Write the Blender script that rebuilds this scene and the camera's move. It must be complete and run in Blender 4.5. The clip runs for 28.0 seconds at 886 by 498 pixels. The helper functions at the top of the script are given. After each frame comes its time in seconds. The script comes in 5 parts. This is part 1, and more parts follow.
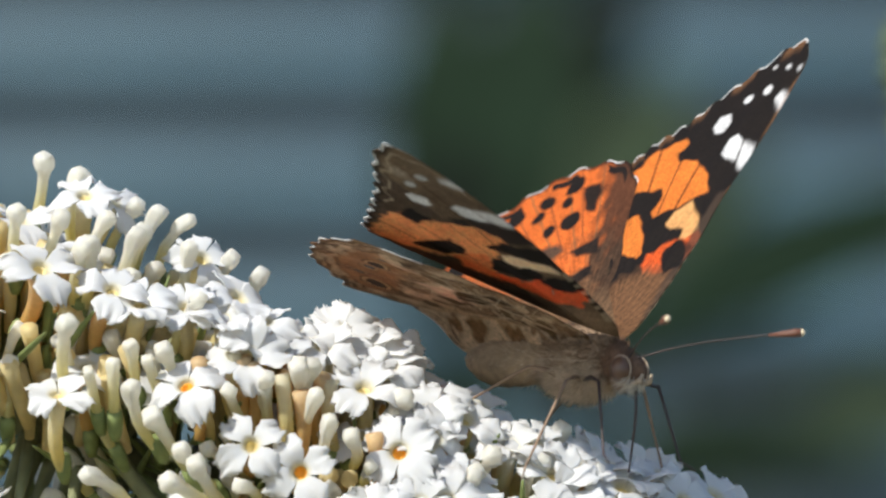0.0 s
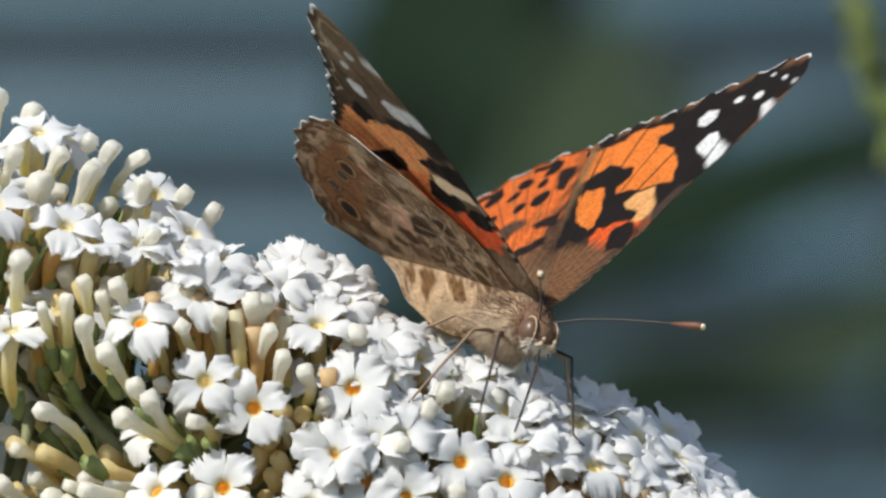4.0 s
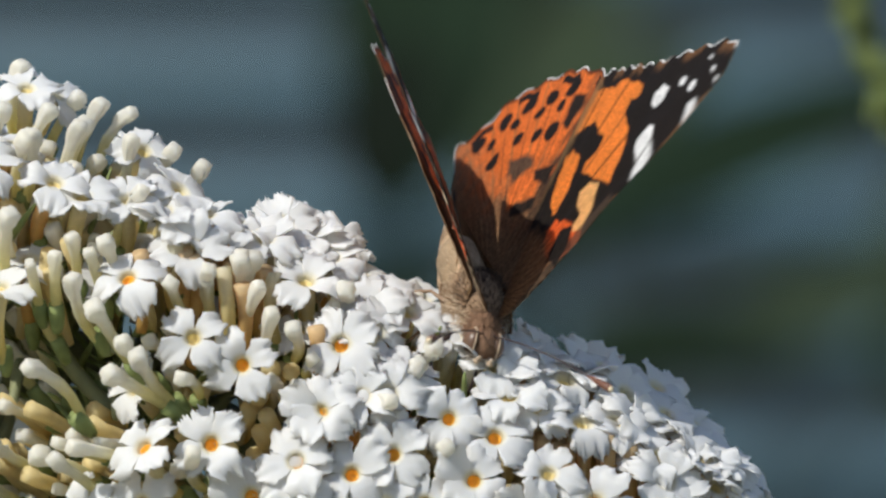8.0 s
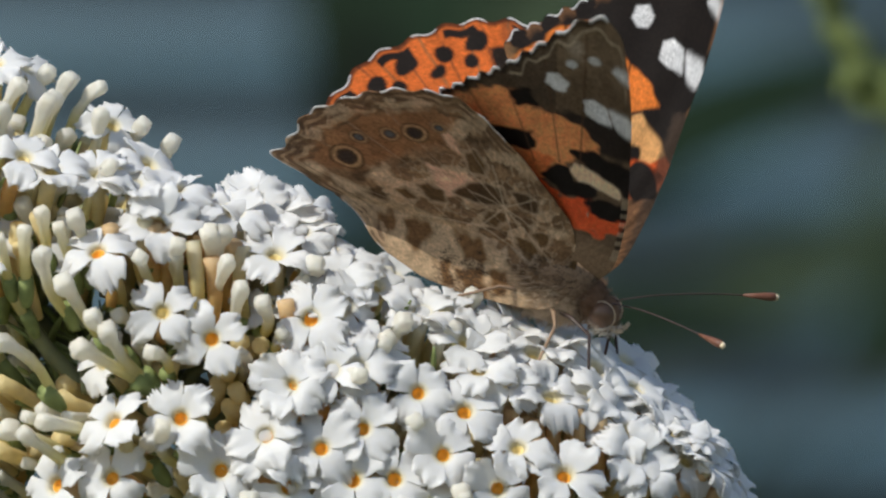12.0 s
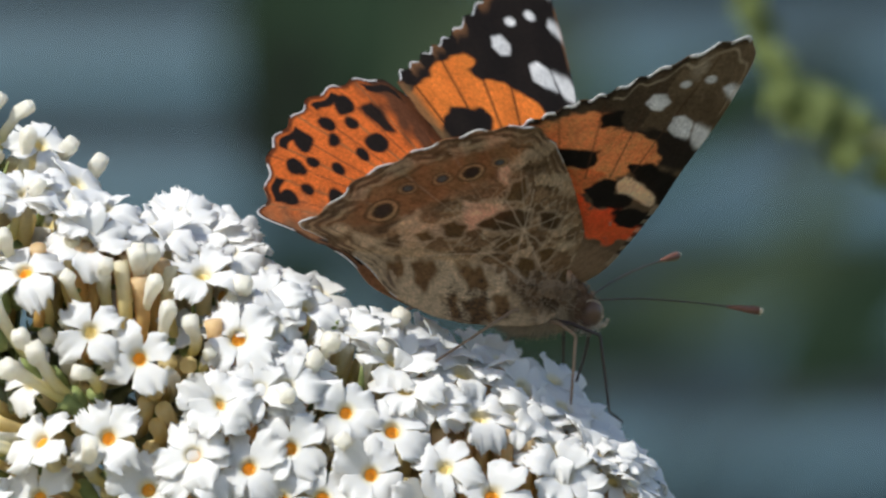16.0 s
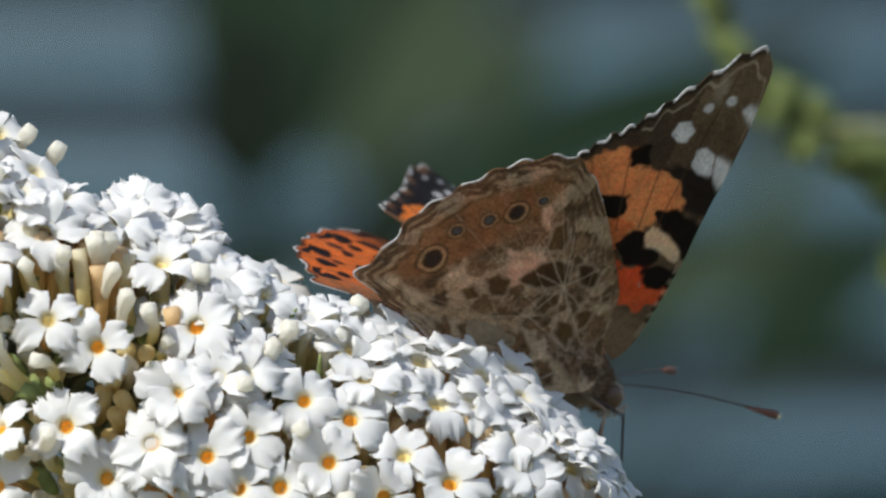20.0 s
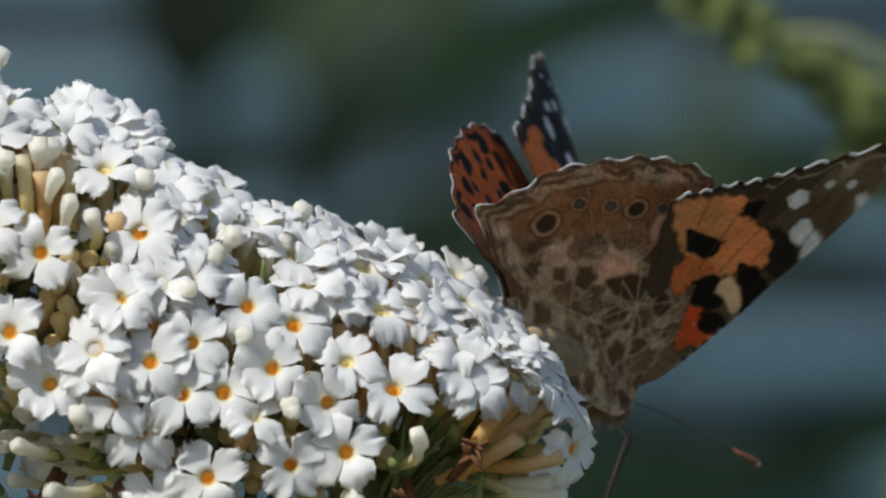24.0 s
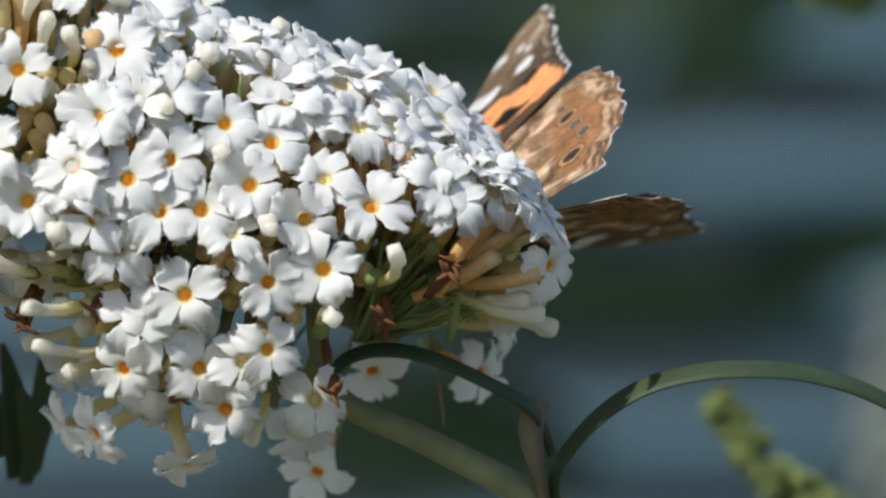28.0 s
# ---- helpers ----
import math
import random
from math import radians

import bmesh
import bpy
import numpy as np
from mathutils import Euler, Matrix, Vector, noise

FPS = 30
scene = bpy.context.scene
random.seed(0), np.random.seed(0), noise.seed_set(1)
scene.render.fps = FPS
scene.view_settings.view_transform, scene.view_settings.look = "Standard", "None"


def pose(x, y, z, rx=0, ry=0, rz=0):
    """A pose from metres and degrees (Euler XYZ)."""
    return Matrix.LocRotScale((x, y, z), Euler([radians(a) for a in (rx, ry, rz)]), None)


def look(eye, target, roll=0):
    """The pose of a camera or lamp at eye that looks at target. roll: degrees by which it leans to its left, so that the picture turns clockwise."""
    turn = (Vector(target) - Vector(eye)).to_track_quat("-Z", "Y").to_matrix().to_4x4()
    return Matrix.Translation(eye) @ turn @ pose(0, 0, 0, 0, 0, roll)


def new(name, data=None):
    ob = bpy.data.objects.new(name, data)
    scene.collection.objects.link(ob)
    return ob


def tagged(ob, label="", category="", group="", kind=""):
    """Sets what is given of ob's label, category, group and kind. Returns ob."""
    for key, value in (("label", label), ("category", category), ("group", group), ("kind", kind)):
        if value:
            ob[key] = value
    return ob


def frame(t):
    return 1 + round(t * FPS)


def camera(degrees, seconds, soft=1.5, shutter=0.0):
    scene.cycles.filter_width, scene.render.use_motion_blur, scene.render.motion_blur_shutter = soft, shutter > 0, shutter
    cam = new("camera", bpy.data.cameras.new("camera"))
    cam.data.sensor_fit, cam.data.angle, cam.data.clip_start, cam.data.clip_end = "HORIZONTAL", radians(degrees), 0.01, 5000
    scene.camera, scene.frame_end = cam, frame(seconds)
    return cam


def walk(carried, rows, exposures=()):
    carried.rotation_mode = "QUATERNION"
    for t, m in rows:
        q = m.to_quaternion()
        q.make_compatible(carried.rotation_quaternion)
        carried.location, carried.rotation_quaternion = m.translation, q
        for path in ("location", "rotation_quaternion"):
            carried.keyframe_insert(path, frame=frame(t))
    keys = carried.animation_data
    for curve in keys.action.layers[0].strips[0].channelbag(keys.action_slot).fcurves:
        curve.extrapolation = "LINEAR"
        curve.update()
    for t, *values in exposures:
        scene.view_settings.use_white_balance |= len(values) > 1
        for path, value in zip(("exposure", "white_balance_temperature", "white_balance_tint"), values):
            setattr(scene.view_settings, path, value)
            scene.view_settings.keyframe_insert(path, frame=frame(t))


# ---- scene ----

# The clip shows a hand's breadth of a white flower spike, seen from a metre away through a long lens.
# U: metres per unit of the plan that is drawn on the upright plane y = 0 (x to the right, y down).
U = 0.075 / 1568
EYE = Vector((0.0, -1.0, 1.2))


def at(px, py, y=0.0):
    """A point of the plan, carried along its line of sight to the depth y."""
    return Vector(((px - 784) * U * (1 + y), y, 1.2 - (py - 441) * U * (1 + y)))


def aim(dx, dy):
    """The camera's pose when it is turned so far that the plan shifts by dx, dy."""
    return look(EYE, at(784 - dx, 441 - dy))


# ---- camera ----
cam = camera(4.296, 28.0, soft=2.4, shutter=0.5)
cam.data.dof.use_dof = True
cam.data.dof.focus_distance = 0.990
cam.data.dof.aperture_fstop = 42
walk(cam, [
    (0.0, aim(103, 190)), (0.5, aim(103, 184)), (1.0, aim(42, 166)), (1.5, aim(42, 140)),
    (2.0, aim(33, 143)), (2.5, aim(36, 120)), (3.0, aim(27, 120)), (3.5, aim(30, 91)),
    (5.5, aim(-28, 57)), (6.0, aim(-5, 23)), (6.5, aim(5, -9)), (7.0, aim(2, -20)),
    (7.5, aim(-5, 5)), (8.0, aim(0, 0)), (8.5, aim(8, -7)), (9.0, aim(7, -8)),
    (9.5, aim(2, -4)), (10.0, aim(-26, 14)), (10.5, aim(-37, -17)), (11.0, aim(-49, -15)),
    (11.5, aim(-69, -16)), (12.0, aim(-54, -46)), (12.5, aim(-82, -40)), (13.0, aim(-112, -18)),
    (13.5, aim(-157, -9)), (15.5, aim(-157, -6)), (16.0, aim(-182, -11)), (16.5, aim(-244, -17)),
    (17.0, aim(-253, -20)), (17.5, aim(-237, -24)), (18.0, aim(-218, -37)), (18.5, aim(-210, -50)),
    (19.0, aim(-235, -38)), (19.5, aim(-234, -58)), (20.0, aim(-256, -32)), (20.5, aim(-306, -56)),
    (21.0, aim(-266, -82)), (21.5, aim(-286, -90)), (23.5, aim(-338, -131)), (24.0, aim(-356, -199)),
    (24.5, aim(-373, -181)), (25.0, aim(-371, -187)), (25.5, aim(-393, -216)), (26.0, aim(-407, -267)),
    (26.5, aim(-431, -388)), (27.0, aim(-395, -490)), (27.2, aim(-414, -505)), (27.5, aim(-430, -507)), (27.8, aim(-401, -529)), (28.0, aim(-396, -523))
], exposures=[(0, 0.02), (2, -0.11), (3, -0.11), (6, -0.22), (9, -0.29), (12, -0.31), (13, -0.05), (16, 0.03), (17, 0.08), (18, 0.15), (19, 0.01), (20, -0.08), (21, -0.14), (24, -0.32), (26, -0.33), (27, -0.15), (28, -0.09)])

# ---- light ----
SUN = Vector((-0.55, -0.45, 0.70)).normalized()
world = bpy.data.worlds.new("sky")
scene.world = world
world.use_nodes = True
sky = world.node_tree.nodes.new("ShaderNodeTexSky")
sky.sky_type, sky.sun_disc = "NISHITA", False
sky.sun_elevation = math.asin(SUN.z)
sky.sun_rotation = math.atan2(SUN.x, SUN.y)
backing = world.node_tree.nodes["Background"]
backing.inputs["Strength"].default_value = 0.15
world.node_tree.links.new(sky.outputs[0], backing.inputs["Color"])
sun = new("sun", bpy.data.lights.new("sun", "SUN"))
sun.data.energy, sun.data.angle, sun.data.color = 4.8, radians(0.6), (1.0, 0.975, 0.90)
sun.matrix_world = look(SUN * 10, (0, 0, 0))


# ---- materials ----
def material(name, colour, rough=0.6, through_light=0.0, vary=0.15, grain=200.0, bump=0.0, spec=0.3, attribute="", ramp=None, island=0.0, soft_skin=0.0, warm=None):
    """A surface with grain and blotches; through_light: the share of light that passes through it;
    ramp: (axis, low, high, other colour) blends along the object's own axis, or out from it for axis R; attribute: a colour layer;
    soft_skin: light that spreads under the skin; warm: the colour of the light that passes through."""
    mat = bpy.data.materials.new(name)
    mat.use_nodes = True
    nt = mat.node_tree
    bsdf, out = nt.nodes["Principled BSDF"], nt.nodes["Material Output"]
    coord = nt.nodes.new("ShaderNodeTexCoord")
    big, small = nt.nodes.new("ShaderNodeTexNoise"), nt.nodes.new("ShaderNodeTexNoise")
    big.inputs["Scale"].default_value, small.inputs["Scale"].default_value = grain * 0.25, grain * 2.0
    for n in (big, small):
        nt.links.new(coord.outputs["Object"], n.inputs["Vector"])
    mix = nt.nodes.new("ShaderNodeMath")
    mix.operation = "ADD"
    nt.links.new(big.outputs["Fac"], mix.inputs[0])
    nt.links.new(small.outputs["Fac"], mix.inputs[1])
    rng = nt.nodes.new("ShaderNodeMapRange")
    rng.inputs["From Min"].default_value, rng.inputs["From Max"].default_value = 0.6, 1.4
    rng.inputs["To Min"].default_value, rng.inputs["To Max"].default_value = 1 - vary, 1 + vary
    nt.links.new(mix.outputs[0], rng.inputs["Value"])
    hue = nt.nodes.new("ShaderNodeHueSaturation")
    nt.links.new(rng.outputs[0], hue.inputs["Value"])
    if attribute:
        src = nt.nodes.new("ShaderNodeAttribute")
        src.attribute_name = attribute
        nt.links.new(src.outputs["Color"], hue.inputs["Color"])
    elif ramp:
        axis, lo, hi, other = ramp
        sep = nt.nodes.new("ShaderNodeSeparateXYZ")
        nt.links.new(coord.outputs["Object"], sep.inputs[0])
        r2 = nt.nodes.new("ShaderNodeMapRange")
        r2.interpolation_type = "SMOOTHSTEP"
        r2.inputs["From Min"].default_value, r2.inputs["From Max"].default_value = lo, hi
        if axis == "R":
            flat, size = nt.nodes.new("ShaderNodeCombineXYZ"), nt.nodes.new("ShaderNodeVectorMath")
            size.operation = "LENGTH"
            nt.links.new(sep.outputs["X"], flat.inputs["X"])
            nt.links.new(sep.outputs["Y"], flat.inputs["Y"])
            nt.links.new(flat.outputs[0], size.inputs[0])
            nt.links.new(size.outputs["Value"], r2.inputs["Value"])
        else:
            nt.links.new(sep.outputs[axis], r2.inputs["Value"])
        mc = nt.nodes.new("ShaderNodeMix")
        mc.data_type = "RGBA"
        mc.inputs["A"].default_value, mc.inputs["B"].default_value = (*colour, 1), (*other, 1)
        nt.links.new(r2.outputs[0], mc.inputs["Factor"])
        nt.links.new(mc.outputs["Result"], hue.inputs["Color"])
    else:
        hue.inputs["Color"].default_value = (*colour, 1)
    tint = hue.outputs[0]
    if island:
        info = nt.nodes.new("ShaderNodeObjectInfo")
        r3 = nt.nodes.new("ShaderNodeMapRange")
        r3.inputs["To Min"].default_value, r3.inputs["To Max"].default_value = 1 - island, 1.0
        nt.links.new(info.outputs["Random"], r3.inputs["Value"])
        h2 = nt.nodes.new("ShaderNodeHueSaturation")
        nt.links.new(r3.outputs[0], h2.inputs["Value"])
        nt.links.new(tint, h2.inputs["Color"])
        tint = h2.outputs[0]
    nt.links.new(tint, bsdf.inputs["Base Color"])
    bsdf.inputs["Roughness"].default_value = rough
    bsdf.inputs["Specular IOR Level"].default_value = spec
    if bump:
        bp = nt.nodes.new("ShaderNodeBump")
        bp.inputs["Strength"].default_value, bp.inputs["Distance"].default_value = bump, 0.1 / grain
        nt.links.new(mix.outputs[0], bp.inputs["Height"])
        nt.links.new(bp.outputs[0], bsdf.inputs["Normal"])
    if soft_skin:
        bsdf.inputs["Subsurface Weight"].default_value = soft_skin
        bsdf.inputs["Subsurface Radius"].default_value = (1.0, 0.85, 0.65)
        bsdf.inputs["Subsurface Scale"].default_value = 0.0016
    if through_light:
        tr, ms = nt.nodes.new("ShaderNodeBsdfTranslucent"), nt.nodes.new("ShaderNodeMixShader")
        if warm:
            tr.inputs["Color"].default_value = (*warm, 1)
        else:
            nt.links.new(tint, tr.inputs["Color"])
        ms.inputs[0].default_value = through_light
        nt.links.new(bsdf.outputs[0], ms.inputs[1])
        nt.links.new(tr.outputs[0], ms.inputs[2])
        nt.links.new(ms.outputs[0], out.inputs["Surface"])
    return mat


PETAL = material("petal", (0.93, 0.80, 0.42), 0.55, 0.36, 0.03, 1300, 0.22, 0.25, ramp=("R", 0.00035, 0.00115, (0.95, 0.945, 0.93)), island=0.06, soft_skin=0.35, warm=(0.95, 0.93, 0.89))
TUBE = material("floret_tube", (0.84, 0.70, 0.30), 0.5, 0.5, 0.10, 700, 0.2, 0.3, ramp=("Z", 0.002, 0.0078, (0.95, 0.88, 0.66)), island=0.10, soft_skin=0.2)
OLDTUBE = material("ageing_tube", (0.80, 0.50, 0.17), 0.5, 0.45, 0.15, 700, 0.2, 0.3, ramp=("Z", 0.002, 0.008, (0.92, 0.68, 0.40)), island=0.15, soft_skin=0.2)
BUD = material("bud", (0.84, 0.76, 0.36), 0.5, 0.48, 0.08, 700, 0.2, 0.35, ramp=("Z", 0.0020, 0.0072, (0.945, 0.915, 0.82)), island=0.06, soft_skin=0.2)
THROAT = material("throat", (0.86, 0.44, 0.06), 0.6, 0.1, 0.2, 900, 0.2)
DEEPTHROAT = material("deep_throat", (0.84, 0.32, 0.03), 0.6, 0.1, 0.2, 900, 0.2)
PALETHROAT = material("pale_throat", (0.84, 0.70, 0.34), 0.6, 0.15, 0.2, 900, 0.2)
INNERTUBE = material("inner_tube", (0.90, 0.76, 0.42), 0.55, 0.5, 0.2, 250, 0.2, 0.3)
CALYX = material("calyx", (0.25, 0.30, 0.11), 0.6, 0.15, 0.25, 600, 0.2)
STEM = material("stem", (0.21, 0.22, 0.115), 0.6, 0.0, 0.25, 300, 0.4, 0.3)
TWIG = material("twig_bark", (0.020, 0.026, 0.014), 0.8, 0.0, 0.3, 60, 0.3, 0.1)
DRYLEAF = material("dry_stipule", (0.20, 0.17, 0.115), 0.7, 0.2, 0.3, 200, 0.3, 0.3)
GREEN = material("leaf", (0.048, 0.074, 0.034), 0.6, 0.2, 0.25, 150, 0.3, 0.4)
BOARD = material("board_paint", (0.060, 0.080, 0.096), 0.7, 0.0, 0.2, 6, 0.2, 0.3)
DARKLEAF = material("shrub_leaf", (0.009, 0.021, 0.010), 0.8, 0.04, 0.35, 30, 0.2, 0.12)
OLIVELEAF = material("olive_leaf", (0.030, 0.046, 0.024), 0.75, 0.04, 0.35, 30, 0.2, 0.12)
# a near-black copy of the leaf green: shade put into the base colour
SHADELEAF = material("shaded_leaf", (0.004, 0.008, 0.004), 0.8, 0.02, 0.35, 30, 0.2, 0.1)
PALEFLOWER = material("far_petal", (0.28, 0.31, 0.28), 0.7, 0.2, 0.3, 100, 0.2)
BUDGREEN = material("young_bud", (0.175, 0.220, 0.070), 0.6, 0.2, 0.25, 200, 0.2, 0.3)
WITHER = material("withered", (0.16, 0.07, 0.03), 0.8, 0.1, 0.4, 500, 0.5)
SLAT = material("slat_paint", (0.084, 0.154, 0.194), 0.5, 0.0, 0.2, 6, 0.2, 0.4)
GROUND = material("soil", (0.10, 0.10, 0.06), 0.9, 0.0, 0.5, 4, 0.6)
WING = material("wing_scales", (0.5, 0.3, 0.1), 0.75, 0.32, 0.22, 1500, 0.35, 0.2, attribute="pattern")
FUR = material("body_fur", (0.58, 0.45, 0.32), 0.8, 0.15, 0.35, 900, 0.4, 0.2)
SIDEFUR = material("thorax_side_fur", (0.30, 0.20, 0.125), 0.8, 0.1, 0.4, 900, 0.4, 0.2)
DARKFUR = material("thorax_fur", (0.085, 0.058, 0.042), 0.8, 0.1, 0.4, 900, 0.4, 0.2)
HEADFUR = material("head_fur", (0.20, 0.115, 0.07), 0.8, 0.1, 0.4, 900, 0.4, 0.2)
FACE = material("face_fur", (0.72, 0.66, 0.58), 0.8, 0.1, 0.2, 900, 0.4, 0.2)
BELLY = material("abdomen", (0.38, 0.27, 0.165), 0.75, 0.1, 0.4, 700, 0.4, 0.2)
EYEMAT = material("eye", (0.115, 0.062, 0.036), 0.38, 0.0, 0.3, 900, 0.1, 0.5)
LEG = material("leg", (0.30, 0.20, 0.13), 0.6, 0.0, 0.3, 900, 0.2, 0.3)
DARKLEG = material("dark_horn", (0.05, 0.03, 0.025), 0.45, 0.0, 0.3, 900, 0.1, 0.4)
CLUB = material("antenna_club", (0.15, 0.06, 0.035), 0.5, 0.0, 0.25, 900, 0.1, 0.4)
KNOB = material("antenna_tip", (0.75, 0.62, 0.42), 0.5, 0.0, 0.2, 900, 0.1, 0.4)


# ---- building helpers ----
def part(name, bm, mat, parent=None, label="", smooth=True):
    me = bpy.data.meshes.new(name)
    bm.to_mesh(me)
    bm.free()
    if smooth:
        me.polygons.foreach_set("use_smooth", [True] * len(me.polygons))
    me.materials.append(mat)
    ob = new(name, me)
    if parent:
        ob.parent = parent
    if label:
        tagged(ob, label)
    return ob


def put(name, me, parent, m):
    """One more object on a mesh that exists."""
    ob = new(name, me)
    ob.parent = parent
    ob.matrix_basis = m
    return ob


def mesh_of(name, bm, mat, smooth=True):
    me = bpy.data.meshes.new(name)
    bm.to_mesh(me)
    bm.free()
    if smooth:
        me.polygons.foreach_set("use_smooth", [True] * len(me.polygons))
    me.materials.append(mat)
    return me


def sweep(bm, points, radii, sides=8, flat=1.0, side_dir=None):
    """A round or flattened rod through the points."""
    pts = [Vector(p) for p in points]
    rings, prev = [], None
    for i, p in enumerate(pts):
        d = (pts[min(i + 1, len(pts) - 1)] - pts[max(i - 1, 0)]).normalized()
        ref = Vector(side_dir) if side_dir else Vector((0.3, 0.2, 1)) if abs(d.z) < 0.9 else Vector((1, 0.2, 0.1))
        a = d.cross(ref).normalized()
        b = d.cross(a).normalized()
        r = radii[i] if hasattr(radii, "__len__") else radii
        rings.append([bm.verts.new(p + a * (math.cos(k * math.tau / sides) * r) + b * (math.sin(k * math.tau / sides) * r * flat)) for k in range(sides)])
    for u, v in zip(rings, rings[1:]):
        for k in range(sides):
            bm.faces.new((u[k], u[(k + 1) % sides], v[(k + 1) % sides], v[k]))
    bm.faces.new(rings[0][::-1])
    bm.faces.new(rings[-1])
    return bm


def spline(points, n=6):
    """Points on a smooth curve through the given ones."""
    p = [Vector(q) for q in points]
    out = []
    for i in range(len(p) - 1):
        a, b, c, d = p[max(i - 1, 0)], p[i], p[i + 1], p[min(i + 2, len(p) - 1)]
        for k in range(n):
            t = k / n
            out.append(0.5 * ((2 * b) + (c - a) * t + (2 * a - 5 * b + 4 * c - d) * t * t + (3 * b - a - 3 * c + d) * t ** 3))
    out.append(p[-1])
    return out


def blob(bm, centre, radii, m=None, seg=16, rings=10):
    made = bmesh.ops.create_uvsphere(bm, u_segments=seg, v_segments=rings, radius=1.0)["verts"]
    t = Matrix.Translation(centre) @ (m or Matrix()) @ Matrix.Diagonal((*radii, 1))
    bmesh.ops.transform(bm, matrix=t, verts=made)
    return made


def frame_of(origin, z, spin=0.0):
    """A pose at origin whose z axis points along z."""
    return Matrix.Translation(origin) @ z.to_track_quat("Z", "Y").to_matrix().to_4x4() @ Matrix.Rotation(spin, 4, "Z")


def empty(name, m=None):
    ob = new(name)
    ob.empty_display_size = 0.01
    if m:
        ob.matrix_basis = m
    return ob


def leaf_mesh(bm, length, width, bend, fold, thick, along=14, across=6, wave=0.0):
    """A pointed leaf along +x that bends down, folded along its middle, with a real thickness."""
    top = []
    for i in range(along + 1):
        t = i / along
        w = width * 0.5 * (math.sin(math.pi * min(1, t * 0.97 + 0.03)) ** 0.75) * (1.15 - 0.35 * t)
        ang = bend * t
        x, z = (length * math.sin(ang) / bend, -length * (1 - math.cos(ang)) / bend) if abs(bend) > 1e-3 else (length * t, 0)
        row = []
        for j in range(across + 1):
            s = 2 * j / across - 1
            row.append(Vector((x, s * w, z + abs(s) * w * fold + wave * w * math.sin(9 * t + 2 * s))))
        top.append(row)
    a = [[bm.verts.new(v) for v in row] for row in top]
    b = [[bm.verts.new(v - Vector((0, 0, thick * (1.2 - abs(2 * j / across - 1))))) for j, v in enumerate(row)] for row in top]
    for i in range(along):
        for j in range(across):
            bm.faces.new((a[i][j], a[i + 1][j], a[i + 1][j + 1], a[i][j + 1]))
            bm.faces.new((b[i][j + 1], b[i + 1][j + 1], b[i + 1][j], b[i][j]))
        bm.faces.new((b[i][0], b[i + 1][0], a[i + 1][0], a[i][0]))
        bm.faces.new((a[i][across], a[i + 1][across], b[i + 1][across], b[i][across]))
    return bm


# ---- setting: ground and a slatted fence far behind ----
def ground():
    bm = bmesh.new()
    bmesh.ops.create_grid(bm, x_segments=60, y_segments=60, size=60)
    for v in bm.verts:
        v.co.z = 0.02 * noise.noise(v.co * 0.9)
    g = part("ground", bm, GROUND)
    tagged(g, "bare brown garden soil under the shrubs", "ground", kind="structure")


def fence():
    root = empty("fence", pose(0, 5.0, 0))
    tagged(root, "blue-grey painted fence of horizontal slats", "fence", kind="structure")
    pitch = 0.0665
    bm = bmesh.new()
    bmesh.ops.create_cube(bm, size=1)
    bmesh.ops.scale(bm, vec=(3.6, 0.010, pitch * 0.52), verts=bm.verts)
    bmesh.ops.bevel(bm, geom=bm.edges[:], offset=0.002, segments=2, affect="EDGES")
    slat = mesh_of("slat", bm, SLAT)
    for i in range(30):
        put("slat", slat, root, pose(0, 0, 1.2 + (441 - 150) * U * 6 + (i - 22) * pitch))
    bm = bmesh.new()
    bmesh.ops.create_cube(bm, size=1)
    bmesh.ops.scale(bm, vec=(3.6, 0.02, 2.3), verts=bm.verts)
    put("board", mesh_of("board", bm, BOARD), root, pose(0, 0.0155, 1.15))
    bm = bmesh.new()
    bmesh.ops.create_cube(bm, size=1)
    bmesh.ops.scale(bm, vec=(0.08, 0.06, 2.1), verts=bm.verts)
    post = mesh_of("post", bm, SLAT)
    for x in (-1.7, 0.0, 1.7):
        put("post", post, root, pose(x, 0.05, 1.05))


ground()
fence()


# ---- shrubs behind: large dark leaves, out of focus ----
def shrub_leaf(px, py, y, length, width, angle, bend=0.3, tip=20, mat=DARKLEAF, label="dark green lance-shaped leaf of a shrub behind"):
    """A leaf whose middle is at the plan's px, py; length and width in plan units, angle anticlockwise from the right."""
    s = U * (1 + y)
    bm = bmesh.new()
    leaf_mesh(bm, length * s, width * s, bend, 0.15, 0.0006, wave=0.05)
    bmesh.ops.translate(bm, vec=(-length * s * 0.48, 0, length * s * bend * 0.12), verts=bm.verts)
    ob = part("leaf", bm, mat)
    m = Matrix.Translation(at(px, py, y)) @ Matrix.Rotation(radians(-angle), 4, "Y") @ Matrix.Rotation(radians(90 - tip), 4, "X")
    ob.matrix_basis = m
    return ob


